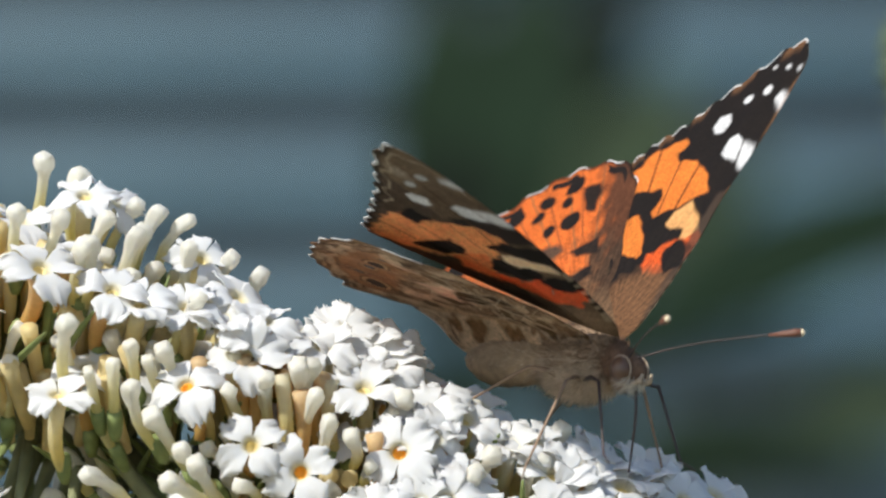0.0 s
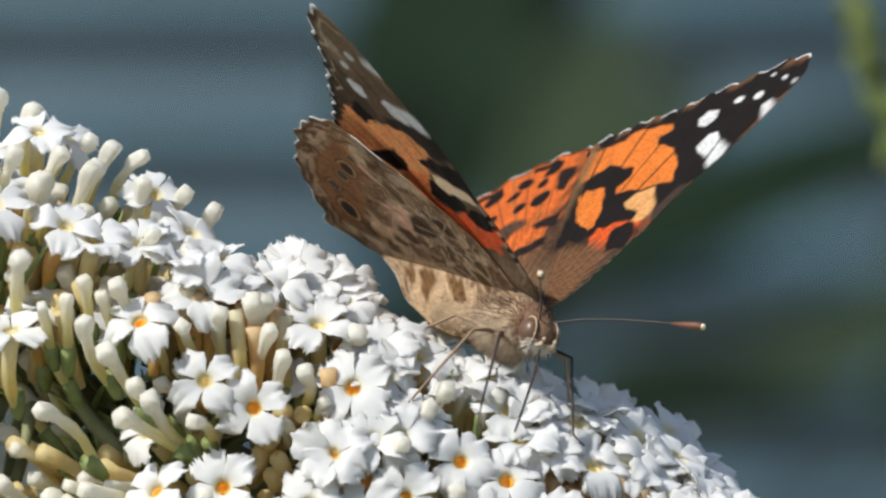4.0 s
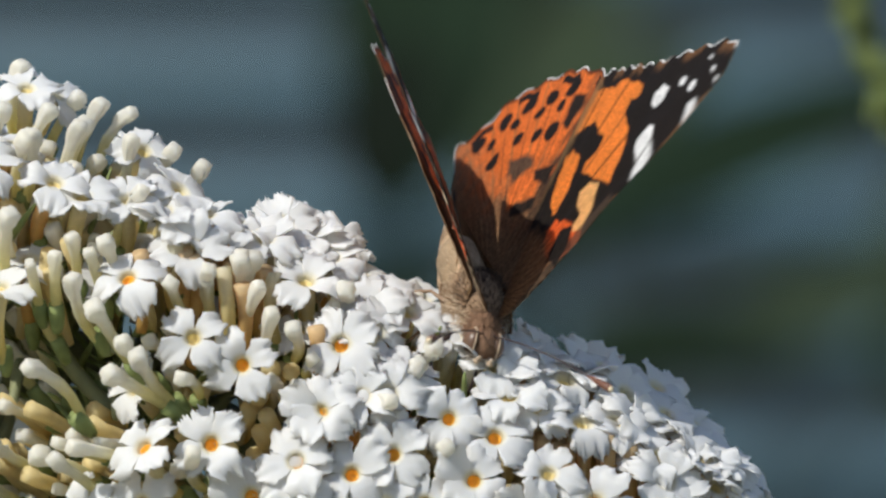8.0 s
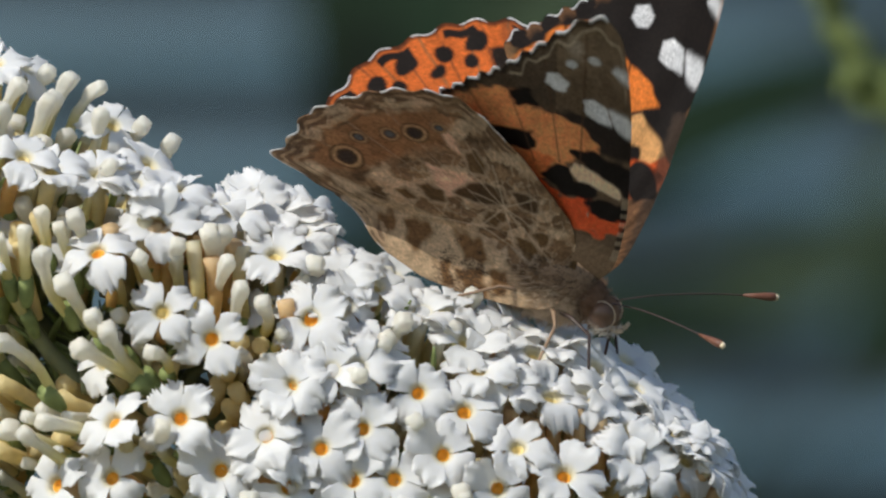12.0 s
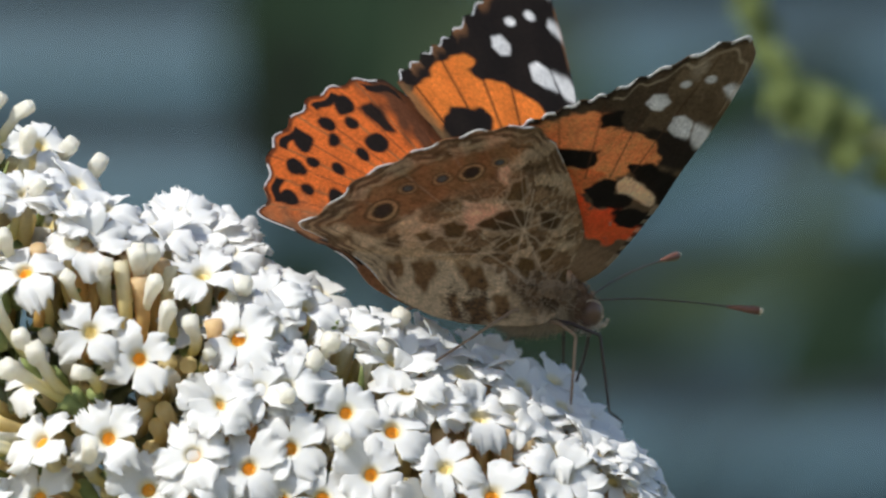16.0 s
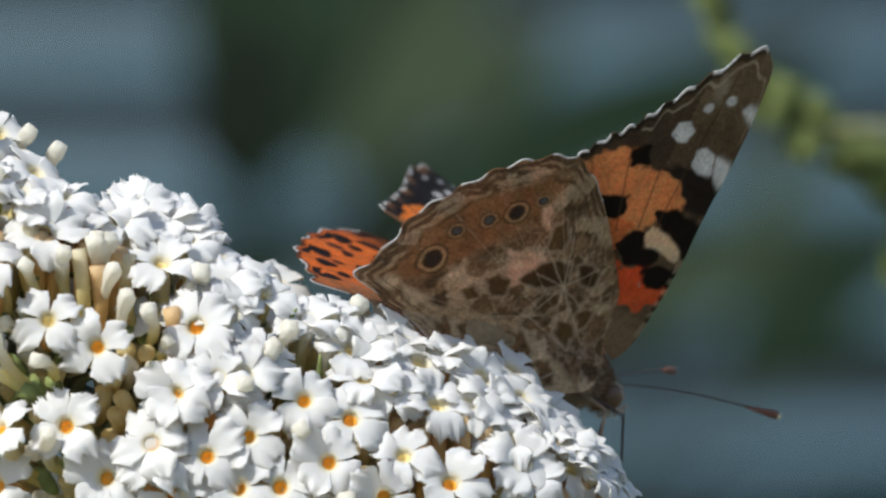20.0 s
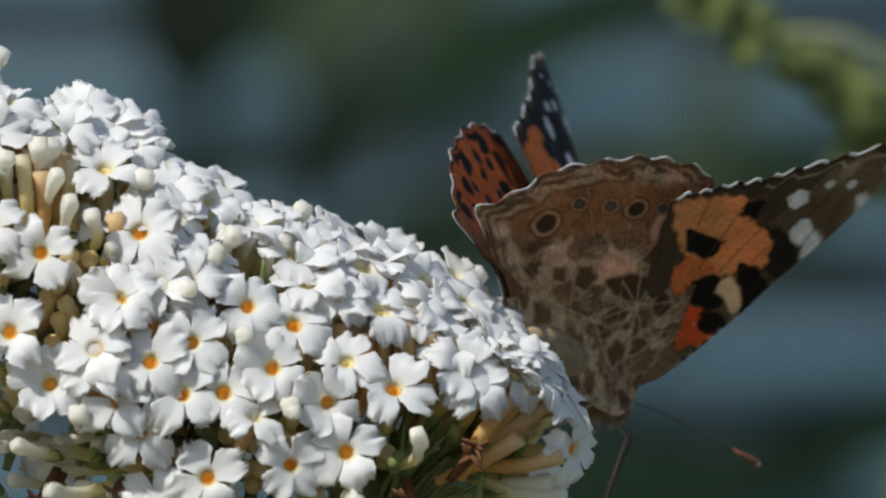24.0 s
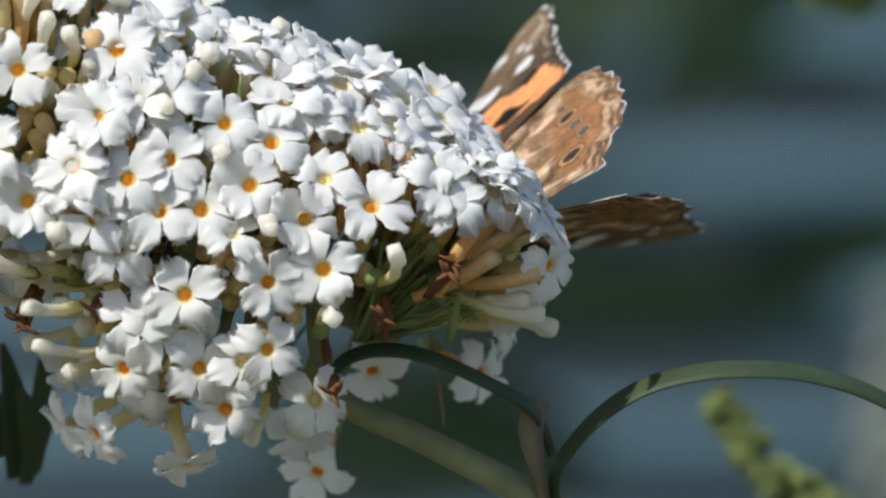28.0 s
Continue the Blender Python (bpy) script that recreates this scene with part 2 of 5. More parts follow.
def shrub(name, label, y, root_at, leaves, mat=DARKLEAF):
    """One shrub: a branched stem from the ground and its leaves."""
    root = empty(name, Matrix.Translation(at(*root_at, y)))
    inv = root.matrix_basis.inverted()
    tagged(root, label, "shrub")
    foot = Vector((at(*root_at, y).x, y + 0.05, 0))
    bm = bmesh.new()
    sweep(bm, spline([foot, foot + Vector((0.02, 0, 0.5)), at(root_at[0], root_at[1], y + 0.04)], 6), [0.012 - 0.0004 * i for i in range(13)], 8)
    part("stem", bm, TWIG, root).matrix_basis = inv
    for lf in leaves:
        ob = shrub_leaf(lf[0], lf[1], y + lf[6], lf[2], lf[3], lf[4], lf[5], mat=mat)
        ob.matrix_basis = inv @ ob.matrix_basis
        ob.parent = root
        # twig from the stem to the leaf
        bm = bmesh.new()
        a, b = at(root_at[0], root_at[1] + 200, y + 0.04), at(lf[0], lf[1], y + lf[6] + 0.015)
        sweep(bm, spline([a, (a + b) / 2 + Vector((0, 0.02, 0.02)), b], 4), 0.0009, 6)
        part("twig", bm, TWIG, root).matrix_basis = inv
    return root


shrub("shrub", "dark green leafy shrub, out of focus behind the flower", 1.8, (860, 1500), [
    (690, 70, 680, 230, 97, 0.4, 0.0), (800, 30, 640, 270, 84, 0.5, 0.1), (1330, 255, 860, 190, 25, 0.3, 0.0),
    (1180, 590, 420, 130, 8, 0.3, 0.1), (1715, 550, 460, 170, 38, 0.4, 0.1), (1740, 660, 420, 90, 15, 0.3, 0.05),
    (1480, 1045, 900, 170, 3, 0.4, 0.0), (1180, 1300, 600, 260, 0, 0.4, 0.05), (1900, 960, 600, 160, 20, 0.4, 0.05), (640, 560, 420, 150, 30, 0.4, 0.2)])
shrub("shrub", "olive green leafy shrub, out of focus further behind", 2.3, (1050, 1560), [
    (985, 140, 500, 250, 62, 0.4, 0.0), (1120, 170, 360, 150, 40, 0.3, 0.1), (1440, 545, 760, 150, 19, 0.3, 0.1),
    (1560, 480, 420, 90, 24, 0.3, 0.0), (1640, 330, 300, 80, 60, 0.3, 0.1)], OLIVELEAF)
# these leaves look shaded only through their near-black colour
shrub("shrub", "brownish green shrub with shade put into its leaf colour, out of focus behind the others", 2.9, (930, 1540), [
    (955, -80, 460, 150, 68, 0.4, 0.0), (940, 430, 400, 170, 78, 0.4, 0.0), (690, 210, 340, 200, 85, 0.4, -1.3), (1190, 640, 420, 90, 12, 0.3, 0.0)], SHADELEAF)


def bud_spike(px, py, points, y, fat, label, mat=BUDGREEN, seed=1, clumps=26):
    """A young flower spike out of focus: a stem to the ground, and whorls of short branchlets with small round buds along it."""
    rnd = random.Random(seed)
    root = empty("bud_spike", Matrix.Translation(at(px, py, y)))
    inv = root.matrix_basis.inverted()
    tagged(root, label, "flower bud", "young flower spikes")
    line = spline([at(a, b, y) for a, b in points], 8)
    end = points[-1]
    unit = U * (1 + y)
    bm = bmesh.new()
    sweep(bm, spline(line[::4] + [line[-1], at(end[0] + 350, end[1] + 160, y), at(end[0] + 900, end[1] + 1500, y + 0.05), Vector((at(end[0] + 1000, 0, y).x, y + 0.05, 0.0))], 5), 0.0005, 8)
    part("stem", bm, STEM, root).matrix_basis = inv
    for i in range(clumps):
        k = i // 4 / max(1, clumps // 4 - 1)
        c = line[int(min(0.999, k) * (len(line) - 1))]
        way = Vector((rnd.gauss(0, 1), rnd.gauss(0, 1), rnd.gauss(0, 1))).normalized()
        reach = fat * unit * (0.35 + 0.65 * k) * rnd.uniform(0.5, 1.2)
        bm = bmesh.new()
        sweep(bm, [c, c + way * reach * 0.5 + Vector((0, 0, 2 * unit)), c + way * reach], [4 * unit, 4 * unit, 3 * unit], 6)
        head = bmesh.ops.create_icosphere(bm, subdivisions=4, radius=rnd.uniform(17, 26) * unit * (0.6 + 0.5 * k))["verts"]
        for v in head:
            v.co *= 1 + 0.75 * noise.noise(v.co / (7 * unit) + Vector((i, seed, 0)))
        bmesh.ops.translate(bm, vec=c + way * reach, verts=head)
        part("bud_clump", bm, mat, root).matrix_basis = inv


YOUNG = "yellow-green spike of unopened buds on a shrub behind"
bud_spike(1560, 120, [(1478, -120), (1512, 20), (1560, 150), (1610, 215), (1680, 262)], 0.26, 44, YOUNG, seed=1, clumps=64)
bud_spike(1790, 300, [(1650, 190), (1720, 270), (1800, 320), (1900, 345), (2020, 360)], 0.27, 62, YOUNG, seed=2, clumps=72)
bud_spike(1900, 400, [(1840, 330), (1860, 390), (1880, 450), (1900, 500)], 0.28, 60, YOUNG, seed=5, clumps=36)
bud_spike(1790, 1370, [(1668, 1230), (1720, 1300), (1800, 1390), (1900, 1470), (2000, 1540)], 0.14, 62, YOUNG, seed=3, clumps=80)
bud_spike(2000, 1200, [(1985, 1050), (1990, 1200), (1985, 1420)], 0.9, 70, "pale faded flower spike, out of focus", PALEFLOWER, 4, 60)


# ---- the white flower spike ----
# Its axis in the plan: origin, direction along (towards the base, down to the right) and across (up).
AX_O, AX_D, AX_N = (843.0, 973.0), (0.9009, 0.4340), (0.4340, -0.9009)


def girth(s):
    """Radius of the spike at s along its axis, in plan units."""
    if s > 100:
        return 410 * math.sqrt(max(0.02, 1 - ((s - 100) / 525) ** 2))
    if s < -1300:
        return 400 * max(0.06, 1 - ((-1300 - s) / 1150) ** 1.6)
    return 410


def axis_point(s, w=0.0, depth=0.0):
    return at(AX_O[0] + s * AX_D[0] + w * AX_N[0], AX_O[1] + s * AX_D[1] + w * AX_N[1], depth * U)


def skin(s, turn, lift=0.0):
    """Place and outward direction on the spike's skin; turn 0 is up in the plan, 90 the front."""
    r = girth(s) + lift
    c, n = math.cos(turn), math.sin(turn)
    place = axis_point(s, r * c, -r * n)
    up = Vector((AX_N[0], 0, -AX_N[1]))
    ax = Vector((AX_D[0], 0, -AX_D[1]))
    out = up * c + Vector((0, -1, 0)) * n
    if s > 100:
        out = (out + ax * 1.3 * ((s - 100) / 505) ** 2).normalized()
    # the florets lift their faces to the light
    out = (out + Vector((0.10, 0, 0.42)) * max(0.0, min(1.0, 0.75 + c))).normalized()
    return place, out


# which way the florets point, as seen from the front: plan x, y, then the lean to the right and down
LEAN_A = [(0, 120, 0.2, -0.9), (180, 190, 0.4, -0.8), (350, 300, 0.2, -0.9), (100, 300, 0.1, -0.85), (90, 430, -0.1, -0.85), (240, 360, 0.35, -0.75), (165, 550, -0.5, -0.65),
          (195, 665, -0.75, -0.45), (100, 790, -0.75, -0.35), (225, 490, -0.3, -0.6), (341, 597, -0.1, -0.35), (428, 646, 0.05, -0.25), (400, 425, 0.15, -0.75), (540, 400, 0.25, -0.8), (602, 608, 0.05, -0.35)]
LEAN_B = [(800, 590, 0.3, -0.75), (795, 740, 0.05, -0.45), (1010, 640, 0.45, -0.75), (1200, 760, 0.65, -0.6), (1054, 885, 0.15, -0.35), (1200, 879, 0.35, -0.45), (1371, 1000, 0.85, 0.0), (967, 1000, 0.1, -0.05),
          (622, 838, 0.0, -0.3), (871, 1143, 0.1, 0.1), (794, 1250, 0.05, 0.2), (603, 963, -0.1, -0.1), (634, 1083, -0.15, 0.0), (561, 1293, -0.7, 0.3), (480, 1100, -0.85, 0.1)]


def leaning(px, py):
    """The way a floret at the plan's px, py points: the field above, blended by nearness."""
    total, lx, ly = 0.0, 0.0, 0.0
    for x, y, a, b in LEAN_A + LEAN_B:
        w = 1.0 / (900 + (px - x) ** 2 + (py - y) ** 2) ** 1.5
        total, lx, ly = total + w, lx + a * w, ly + b * w
    lx, ly = lx / total, ly / total
    return Vector((lx, -math.sqrt(max(0.03, 1 - lx * lx - ly * ly)), -ly)).normalized()


def seat_at(px, py):
    """s and turn of the skin's point that is seen at the plan's px, py."""
    dx, dy = px - AX_O[0], py - AX_O[1]
    s = dx * AX_D[0] + dy * AX_D[1]
    w = dx * AX_N[0] + dy * AX_N[1]
    return s, math.acos(max(-0.985, min(0.985, w / girth(s))))


def corolla(seed):
    """Four flared lobes with uneven, finely notched ends that open out of a narrow funnel, two skins thick."""
    rnd = random.Random(seed)
    bm = bmesh.new()
    across, along, neck = 20, 12, 3
    saw = rnd.choice((0.04, 0.07, 0.10, 0.14))
    fade = rnd.uniform(-0.3, 0.5)
    for k in range(4):
        turn = k * math.pi / 2 + rnd.uniform(-0.10, 0.10)
        length, half = rnd.uniform(0.0022, 0.0028), rnd.uniform(0.00128, 0.00172)
        rise, droop = rnd.uniform(0.0001, 0.0009) - fade * 0.0004, rnd.uniform(0.0001, 0.0013) + fade * 0.0009
        cup, roll, skew = rnd.uniform(-0.5, 1.3), rnd.uniform(-0.4, 0.4), rnd.uniform(-0.16, 0.16)
        square = rnd.uniform(2.4, 4.5)
        notch = rnd.uniform(0.0, 0.16) * rnd.choice((0, 1, 1))
        teeth = [rnd.uniform(-1, 0.3) * saw + (0.9 * saw if q % 2 else 0) for q in range(across + 1)]
        tip = [rnd.uniform(-0.5, 0.5) for _ in range(4)]
        top, low = [], []
        for b in range(along + 1):
            row = []
            for a in range(across + 1):
                u = 2 * a / across - 1
                if b <= neck:
                    f = b / neck
                    r = 0.00042 + 0.00030 * f
                    x, y, z = r * math.cos(u * math.pi / 4), r * math.sin(u * math.pi / 4), -0.0010 * (1 - f) ** 1.4
                else:
                    v = (b - neck) / (along - neck)
                    keep = max(0.0, 1 - v * 2.5)
                    wide = 0.00058 + (half - 0.00058) * math.sin(min(1.0, v * 1.5) * math.pi / 2)
                    wide *= 1 - 0.12 * max(0, v - 0.75) / 0.25
                    far = 1 - 0.30 * abs(u) ** square - notch * math.exp(-(u / 0.3 - tip[0]) ** 2) + 0.08 * math.sin(u * 5 + tip[1] * 6) + 0.04 * math.sin(u * 13 + tip[3] * 9) + teeth[a]
                    x = 0.00072 * (1 - keep + keep * math.cos(u * math.pi / 4)) + length * v * (1 + (far - 1) * v ** 1.6)
                    y = wide * (u + skew * v * v) * (1 + 0.06 * math.sin(v * 7 + tip[2] * 6) * abs(u) ** 3 + 0.05 * math.sin(v * 17 + tip[0] * 9) * abs(u) ** 6)
                    z = rise * math.sin(min(1, v * 1.3) * math.pi / 2) - droop * v ** 2.2
                    z += cup * 0.00050 * u * u * v + roll * 0.0011 * u * v
                    z += 0.00034 * noise.noise(Vector((x * 600, y * 600, seed * 3.7 + k))) * v + 0.00018 * math.sin(u * 8 + tip[3] * 9) * v ** 3
                row.append(Vector((x * math.cos(turn) - y * math.sin(turn), x * math.sin(turn) + y * math.cos(turn), z)))
            top.append([bm.verts.new(p) for p in row])
            thick = 0.00016 - 0.00007 * b / along
            low.append([bm.verts.new(Vector((p.x * (1.25 - 0.25 * min(1, b / neck)), p.y * (1.25 - 0.25 * min(1, b / neck)), p.z - thick))) for p in row])
        for b in range(along):
            for a in range(across):
                bm.faces.new((top[b][a], top[b + 1][a], top[b + 1][a + 1], top[b][a + 1]))
                bm.faces.new((low[b][a + 1], low[b + 1][a + 1], low[b + 1][a], low[b][a]))
            bm.faces.new((low[b][0], low[b + 1][0], top[b + 1][0], top[b][0]))
            bm.faces.new((top[b][across], top[b + 1][across], low[b + 1][across], low[b][across]))
        for a in range(across):
            bm.faces.new((top[along][a], low[along][a], low[along][a + 1], top[along][a + 1]))
    return mesh_of("corolla", bm, PETAL)


def tube(mat, curve, fat=1.0):
    bm = bmesh.new()
    pts = [Vector((curve * 0.0012 * math.sin(t / 7 * math.pi), 0, 0.0071 * t / 7)) for t in range(8)]
    sweep(bm, pts, [f * fat for f in (0.00042, 0.00052, 0.00058, 0.00061, 0.00063, 0.00065, 0.00068, 0.00072)], 10)
    return mesh_of("tube", bm, mat)


def bud(curve, head, long):
    bm = bmesh.new()
    zs = [0, 0.0015, 0.003, 0.0045, 0.0060, 0.0067, 0.0070, 0.0073, 0.0079, 0.0083, 0.0085]
    rs = [0.0004, 0.00043, 0.00045, 0.00047, 0.00049, 0.00053, 0.00062 * head, 0.00071 * head, 0.00074 * head, 0.00067 * head, 0.00042]
    pts = [Vector((curve * 0.0016 * math.sin(z / 0.0087 * math.pi), 0, z * long)) for z in zs]
    sweep(bm, pts, rs, 12)
    for v in bm.verts:
        if v.co.z > 0.0066 * long:
            a = math.atan2(v.co.y, v.co.x - curve * 0.0016 * math.sin(v.co.z / long / 0.0087 * math.pi))
            grow = 1 + 0.16 * math.cos(4 * a + head * 20)
            v.co.x, v.co.y = v.co.x * grow, v.co.y * grow
        v.co += Vector((noise.noise(v.co * 900 + Vector((head * 9, 0, 0))), noise.noise(v.co * 900 + Vector((0, curve * 9, 5))), 0)) * 0.00013
    return mesh_of("bud", bm, BUD)


def calyx_mesh():
    bm = bmesh.new()
    sweep(bm, [(0, 0, -0.0008), (0, 0, 0), (0, 0, 0.001), (0, 0, 0.0019)], [0.0004, 0.00062, 0.00074, 0.00066], 8)
    return mesh_of("calyx", bm, CALYX)


def throat_mesh(mat):
    bm = bmesh.new()
    rings = [[bm.verts.new((r * math.cos(q * math.tau / 16), r * math.sin(q * math.tau / 16), z)) for q in range(16)]
             for r, z in ((0.00046, -0.0012), (0.00050, -0.0008), (0.00052, -0.00042), (0.00049, -0.00040), (0.00044, -0.0006), (0.00030, -0.0009))]
    for lower, upper in zip(rings, rings[1:]):
        for q in range(16):
            bm.faces.new((lower[q], lower[(q + 1) % 16], upper[(q + 1) % 16], upper[q]))
    bm.faces.new(rings[-1])
    return mesh_of("throat", bm, mat)


COROLLAS = [corolla(i) for i in range(18)]
TUBES = [tube(TUBE, c, f) for c, f in ((-0.6, 1), (0, 1.05), (0.5, 0.95), (0.9, 1))] + [tube(OLDTUBE, c, f) for c, f in ((-0.5, 1), (0.4, 1.05))]
BUDS = [bud(c, h, l) for c, h, l in ((-0.5, 1, 1), (0.3, 1.1, 0.95), (0.7, 0.92, 1.05), (0, 0.8, 0.8), (0.4, 1.15, 1.0))]
CALYXES, THROATS = calyx_mesh(), [throat_mesh(m) for m in (PALETHROAT, THROAT, DEEPTHROAT)]

spike = empty("flower_spike", Matrix.Translation(axis_point(0)))
SPIKE_INV = spike.matrix_basis.inverted()
tagged(spike, "white butterfly bush flower spike with orange throats and cream buds", "flower")
RND = random.Random(7)
TAKEN = []


def floret(place, out, spin=None, size=1.0, tilt=0.12, pale=False, old=None):
    """An open floret: tube, calyx, four lobed corolla and orange throat."""
    d = (out + Vector((RND.uniform(-1, 1), RND.uniform(-1, 1), RND.uniform(-1, 1))) * tilt).normalized()
    spin = RND.uniform(0, math.tau) if spin is None else spin
    m = frame_of(place, d, spin) @ Matrix.Diagonal((size, size, size, 1))
    old = RND.random() < 0.38 if old is None else old
    ob = put("floret", TUBES[RND.randrange(4, 6) if old else RND.randrange(4)], spike, SPIKE_INV @ m @ Matrix.Translation((0, 0, -0.0082)))
    put("corolla", COROLLAS[RND.randrange(18)], ob, Matrix.Translation((0, 0, 0.0081)))
    put("throat", THROATS[0 if pale else min(2, max(0, int(0.9 + (1.198 - place.z) * 42 + RND.uniform(-0.4, 0.4))))], ob, Matrix.Translation((0, 0, 0.0081)))
    put("calyx", CALYXES, ob, Matrix())
    TAKEN.append((place, 0.0046 * size))
    return ob


def closed_bud(place, out, size=1.0, tilt=0.12):
    d = (out + Vector((RND.uniform(-1, 1), RND.uniform(-1, 1), RND.uniform(-1, 1))) * tilt).normalized()
    m = frame_of(place, d, RND.uniform(0, math.tau)) @ Matrix.Diagonal((size, size, size, 1))
    ob = put("bud", BUDS[RND.randrange(5)], spike, SPIKE_INV @ m @ Matrix.Translation((0, 0, -0.0080)))
    put("calyx", CALYXES, ob, Matrix())
    TAKEN.append((place, 0.0021 * size))
    return ob


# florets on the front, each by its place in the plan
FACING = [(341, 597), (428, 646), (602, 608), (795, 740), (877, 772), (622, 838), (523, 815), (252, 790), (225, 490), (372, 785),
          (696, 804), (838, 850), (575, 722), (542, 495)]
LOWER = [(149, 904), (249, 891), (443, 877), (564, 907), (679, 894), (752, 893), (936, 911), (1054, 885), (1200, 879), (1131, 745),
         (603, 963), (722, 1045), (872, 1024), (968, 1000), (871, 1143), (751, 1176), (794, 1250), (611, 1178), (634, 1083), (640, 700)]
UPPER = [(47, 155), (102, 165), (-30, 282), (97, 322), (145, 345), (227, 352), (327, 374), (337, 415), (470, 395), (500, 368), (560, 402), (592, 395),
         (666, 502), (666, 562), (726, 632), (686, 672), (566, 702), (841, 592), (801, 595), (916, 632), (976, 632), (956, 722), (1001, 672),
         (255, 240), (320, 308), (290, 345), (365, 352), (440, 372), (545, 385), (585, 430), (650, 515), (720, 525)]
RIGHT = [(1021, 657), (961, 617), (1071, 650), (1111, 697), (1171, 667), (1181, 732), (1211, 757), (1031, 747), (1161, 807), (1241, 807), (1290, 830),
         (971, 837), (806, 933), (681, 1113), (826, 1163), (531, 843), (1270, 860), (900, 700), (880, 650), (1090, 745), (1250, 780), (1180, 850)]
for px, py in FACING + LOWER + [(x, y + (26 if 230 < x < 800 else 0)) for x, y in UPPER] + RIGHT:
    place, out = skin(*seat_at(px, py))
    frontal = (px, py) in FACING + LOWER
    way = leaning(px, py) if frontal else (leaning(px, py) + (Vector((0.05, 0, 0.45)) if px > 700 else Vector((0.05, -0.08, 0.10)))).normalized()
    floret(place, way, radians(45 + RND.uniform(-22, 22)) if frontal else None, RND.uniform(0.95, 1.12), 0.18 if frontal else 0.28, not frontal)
BUD_A = [(155, 150), (180, 190), (225, 225), (225, 262), (302, 285), (355, 305), (85, 212), (135, 238), (45, 258), (245, 362), (120, 402),
         (92, 430), (146, 430), (176, 432), (15, 390), (45, 450), (130, 497), (165, 552), (245, 630), (195, 665), (210, 600), (300, 512)]
BUD_B = [(480, 565), (510, 590), (555, 632), (690, 725), (318, 675), (75, 768), (130, 790), (92, 800), (350, 800), (785, 800), (55, 660),
         (360, 490), (455, 520), (1086, 973), (986, 1093), (451, 1053), (476, 1118), (501, 1173), (420, 470), (590, 545), (770, 620), (735, 650)]
BUD_C = [(601, 527), (741, 522), (736, 662), (856, 632), (886, 582), (801, 617), (831, 637), (871, 937), (496, 923), (866, 923), (390, 978), (47, 250), (5, 200), (-35, 100), (-78, 190), (60, 80), (418, 470), (448, 470), (368, 490), (142, 230)]
# florets that stand along the ridge, seen against the distance
RIDGE = [(512, 372), (566, 392), (606, 418), (640, 470), (700, 500), (748, 520), (925, 578), (982, 600), (1040, 624), (1092, 642), (1150, 655), (1192, 690), (1228, 732), (1262, 765), (1300, 792)]
for k, (px, py) in enumerate(RIDGE):
    floret(at(px, py + (24 if px > 900 else 12), 0.001 * (k % 3 - 1)), Vector((0.35 + 0.3 * (px > 900), -0.45, 0.8)).normalized(), None, RND.uniform(0.95, 1.12), 0.22, True)
for px, py in BUD_A + BUD_B + BUD_C:
    place, out = skin(*seat_at(px, py), lift=20)
    closed_bud(place, leaning(px, py), RND.uniform(0.92, 1.1))
# the rest of the skin, all round
COUNT = len(FACING + LOWER + UPPER + RIGHT)
for i in range(6000):
    s, turn = RND.uniform(-2300, 560), RND.uniform(-math.pi, math.pi)
    px = AX_O[0] + s * AX_D[0] + girth(s) * math.cos(turn) * AX_N[0]
    py = AX_O[1] + s * AX_D[1] + girth(s) * math.cos(turn) * AX_N[1]
    front = turn > 0
    gap = (front and px < 235 and 500 < py < 745) or (px > 950 and py > 1035) or (front and px > 1000 and py > 975) or (px < 490 and py > 1110) or (px < 600 and py > 1250) or py > 1330
    young = s < -900 or (front and px < 800 and py < 660) or (px < 330 and front and py < 900) or (front and px < 600 and py > 960)
    gap = gap or (px > (1170 if front else 1235) and 850 < py) or (px > 1330 and py > 800) or (front and 960 < px < 1115 and 755 < py < 825)
    place, out = skin(s, turn, RND.uniform(-175, -110) if -0.7 < turn < 0.25 else RND.uniform(-130, -50) if turn > 0 else RND.uniform(-70, 0))
    own = 0.0021 if young else 0.0046
    if gap:
        continue
    if any((place - q).length < (own + r) * ((0.66 if young else 0.80) if turn > -0.3 else 0.75) for q, r in TAKEN):
        continue
    if young and RND.random() < 0.85:
        closed_bud(place, leaning(px, py) if front else out, RND.uniform(0.8, 1.1), 0.2)
    elif COUNT < 300:
        floret(place, (leaning(px, py) + Vector((0, 0, 0.35))).normalized() if front else out, size=RND.uniform(0.85, 1.05), tilt=0.3, pale=True)
        COUNT += 1
# florets that hang in the shade below and behind the spike's base
for px, py, y, way in ((956, 1363, 0.016, (-0.2, -0.8, -0.5)), (1056, 1185, 0.014, (0.1, -0.7, -0.5)), (1250, 1185, 0.016, (0.6, -0.7, -0.3)), (1300, 1100, 0.012, (0.9, -0.3, -0.2)),
                       (561, 1293, -0.006, (-0.7, -0.5, -0.4)), (726, 1352, -0.004, (0.1, -0.4, -0.9)), (506, 1283, 0.004, (-0.8, -0.3, -0.5)), (1374, 995, -0.008, (0.8, -0.6, -0.1)), (1316, 1055, 0.004, (0.6, -0.7, -0.2))):
    floret(at(px, py, y), Vector(way).normalized(), size=1.0, tilt=0.05)
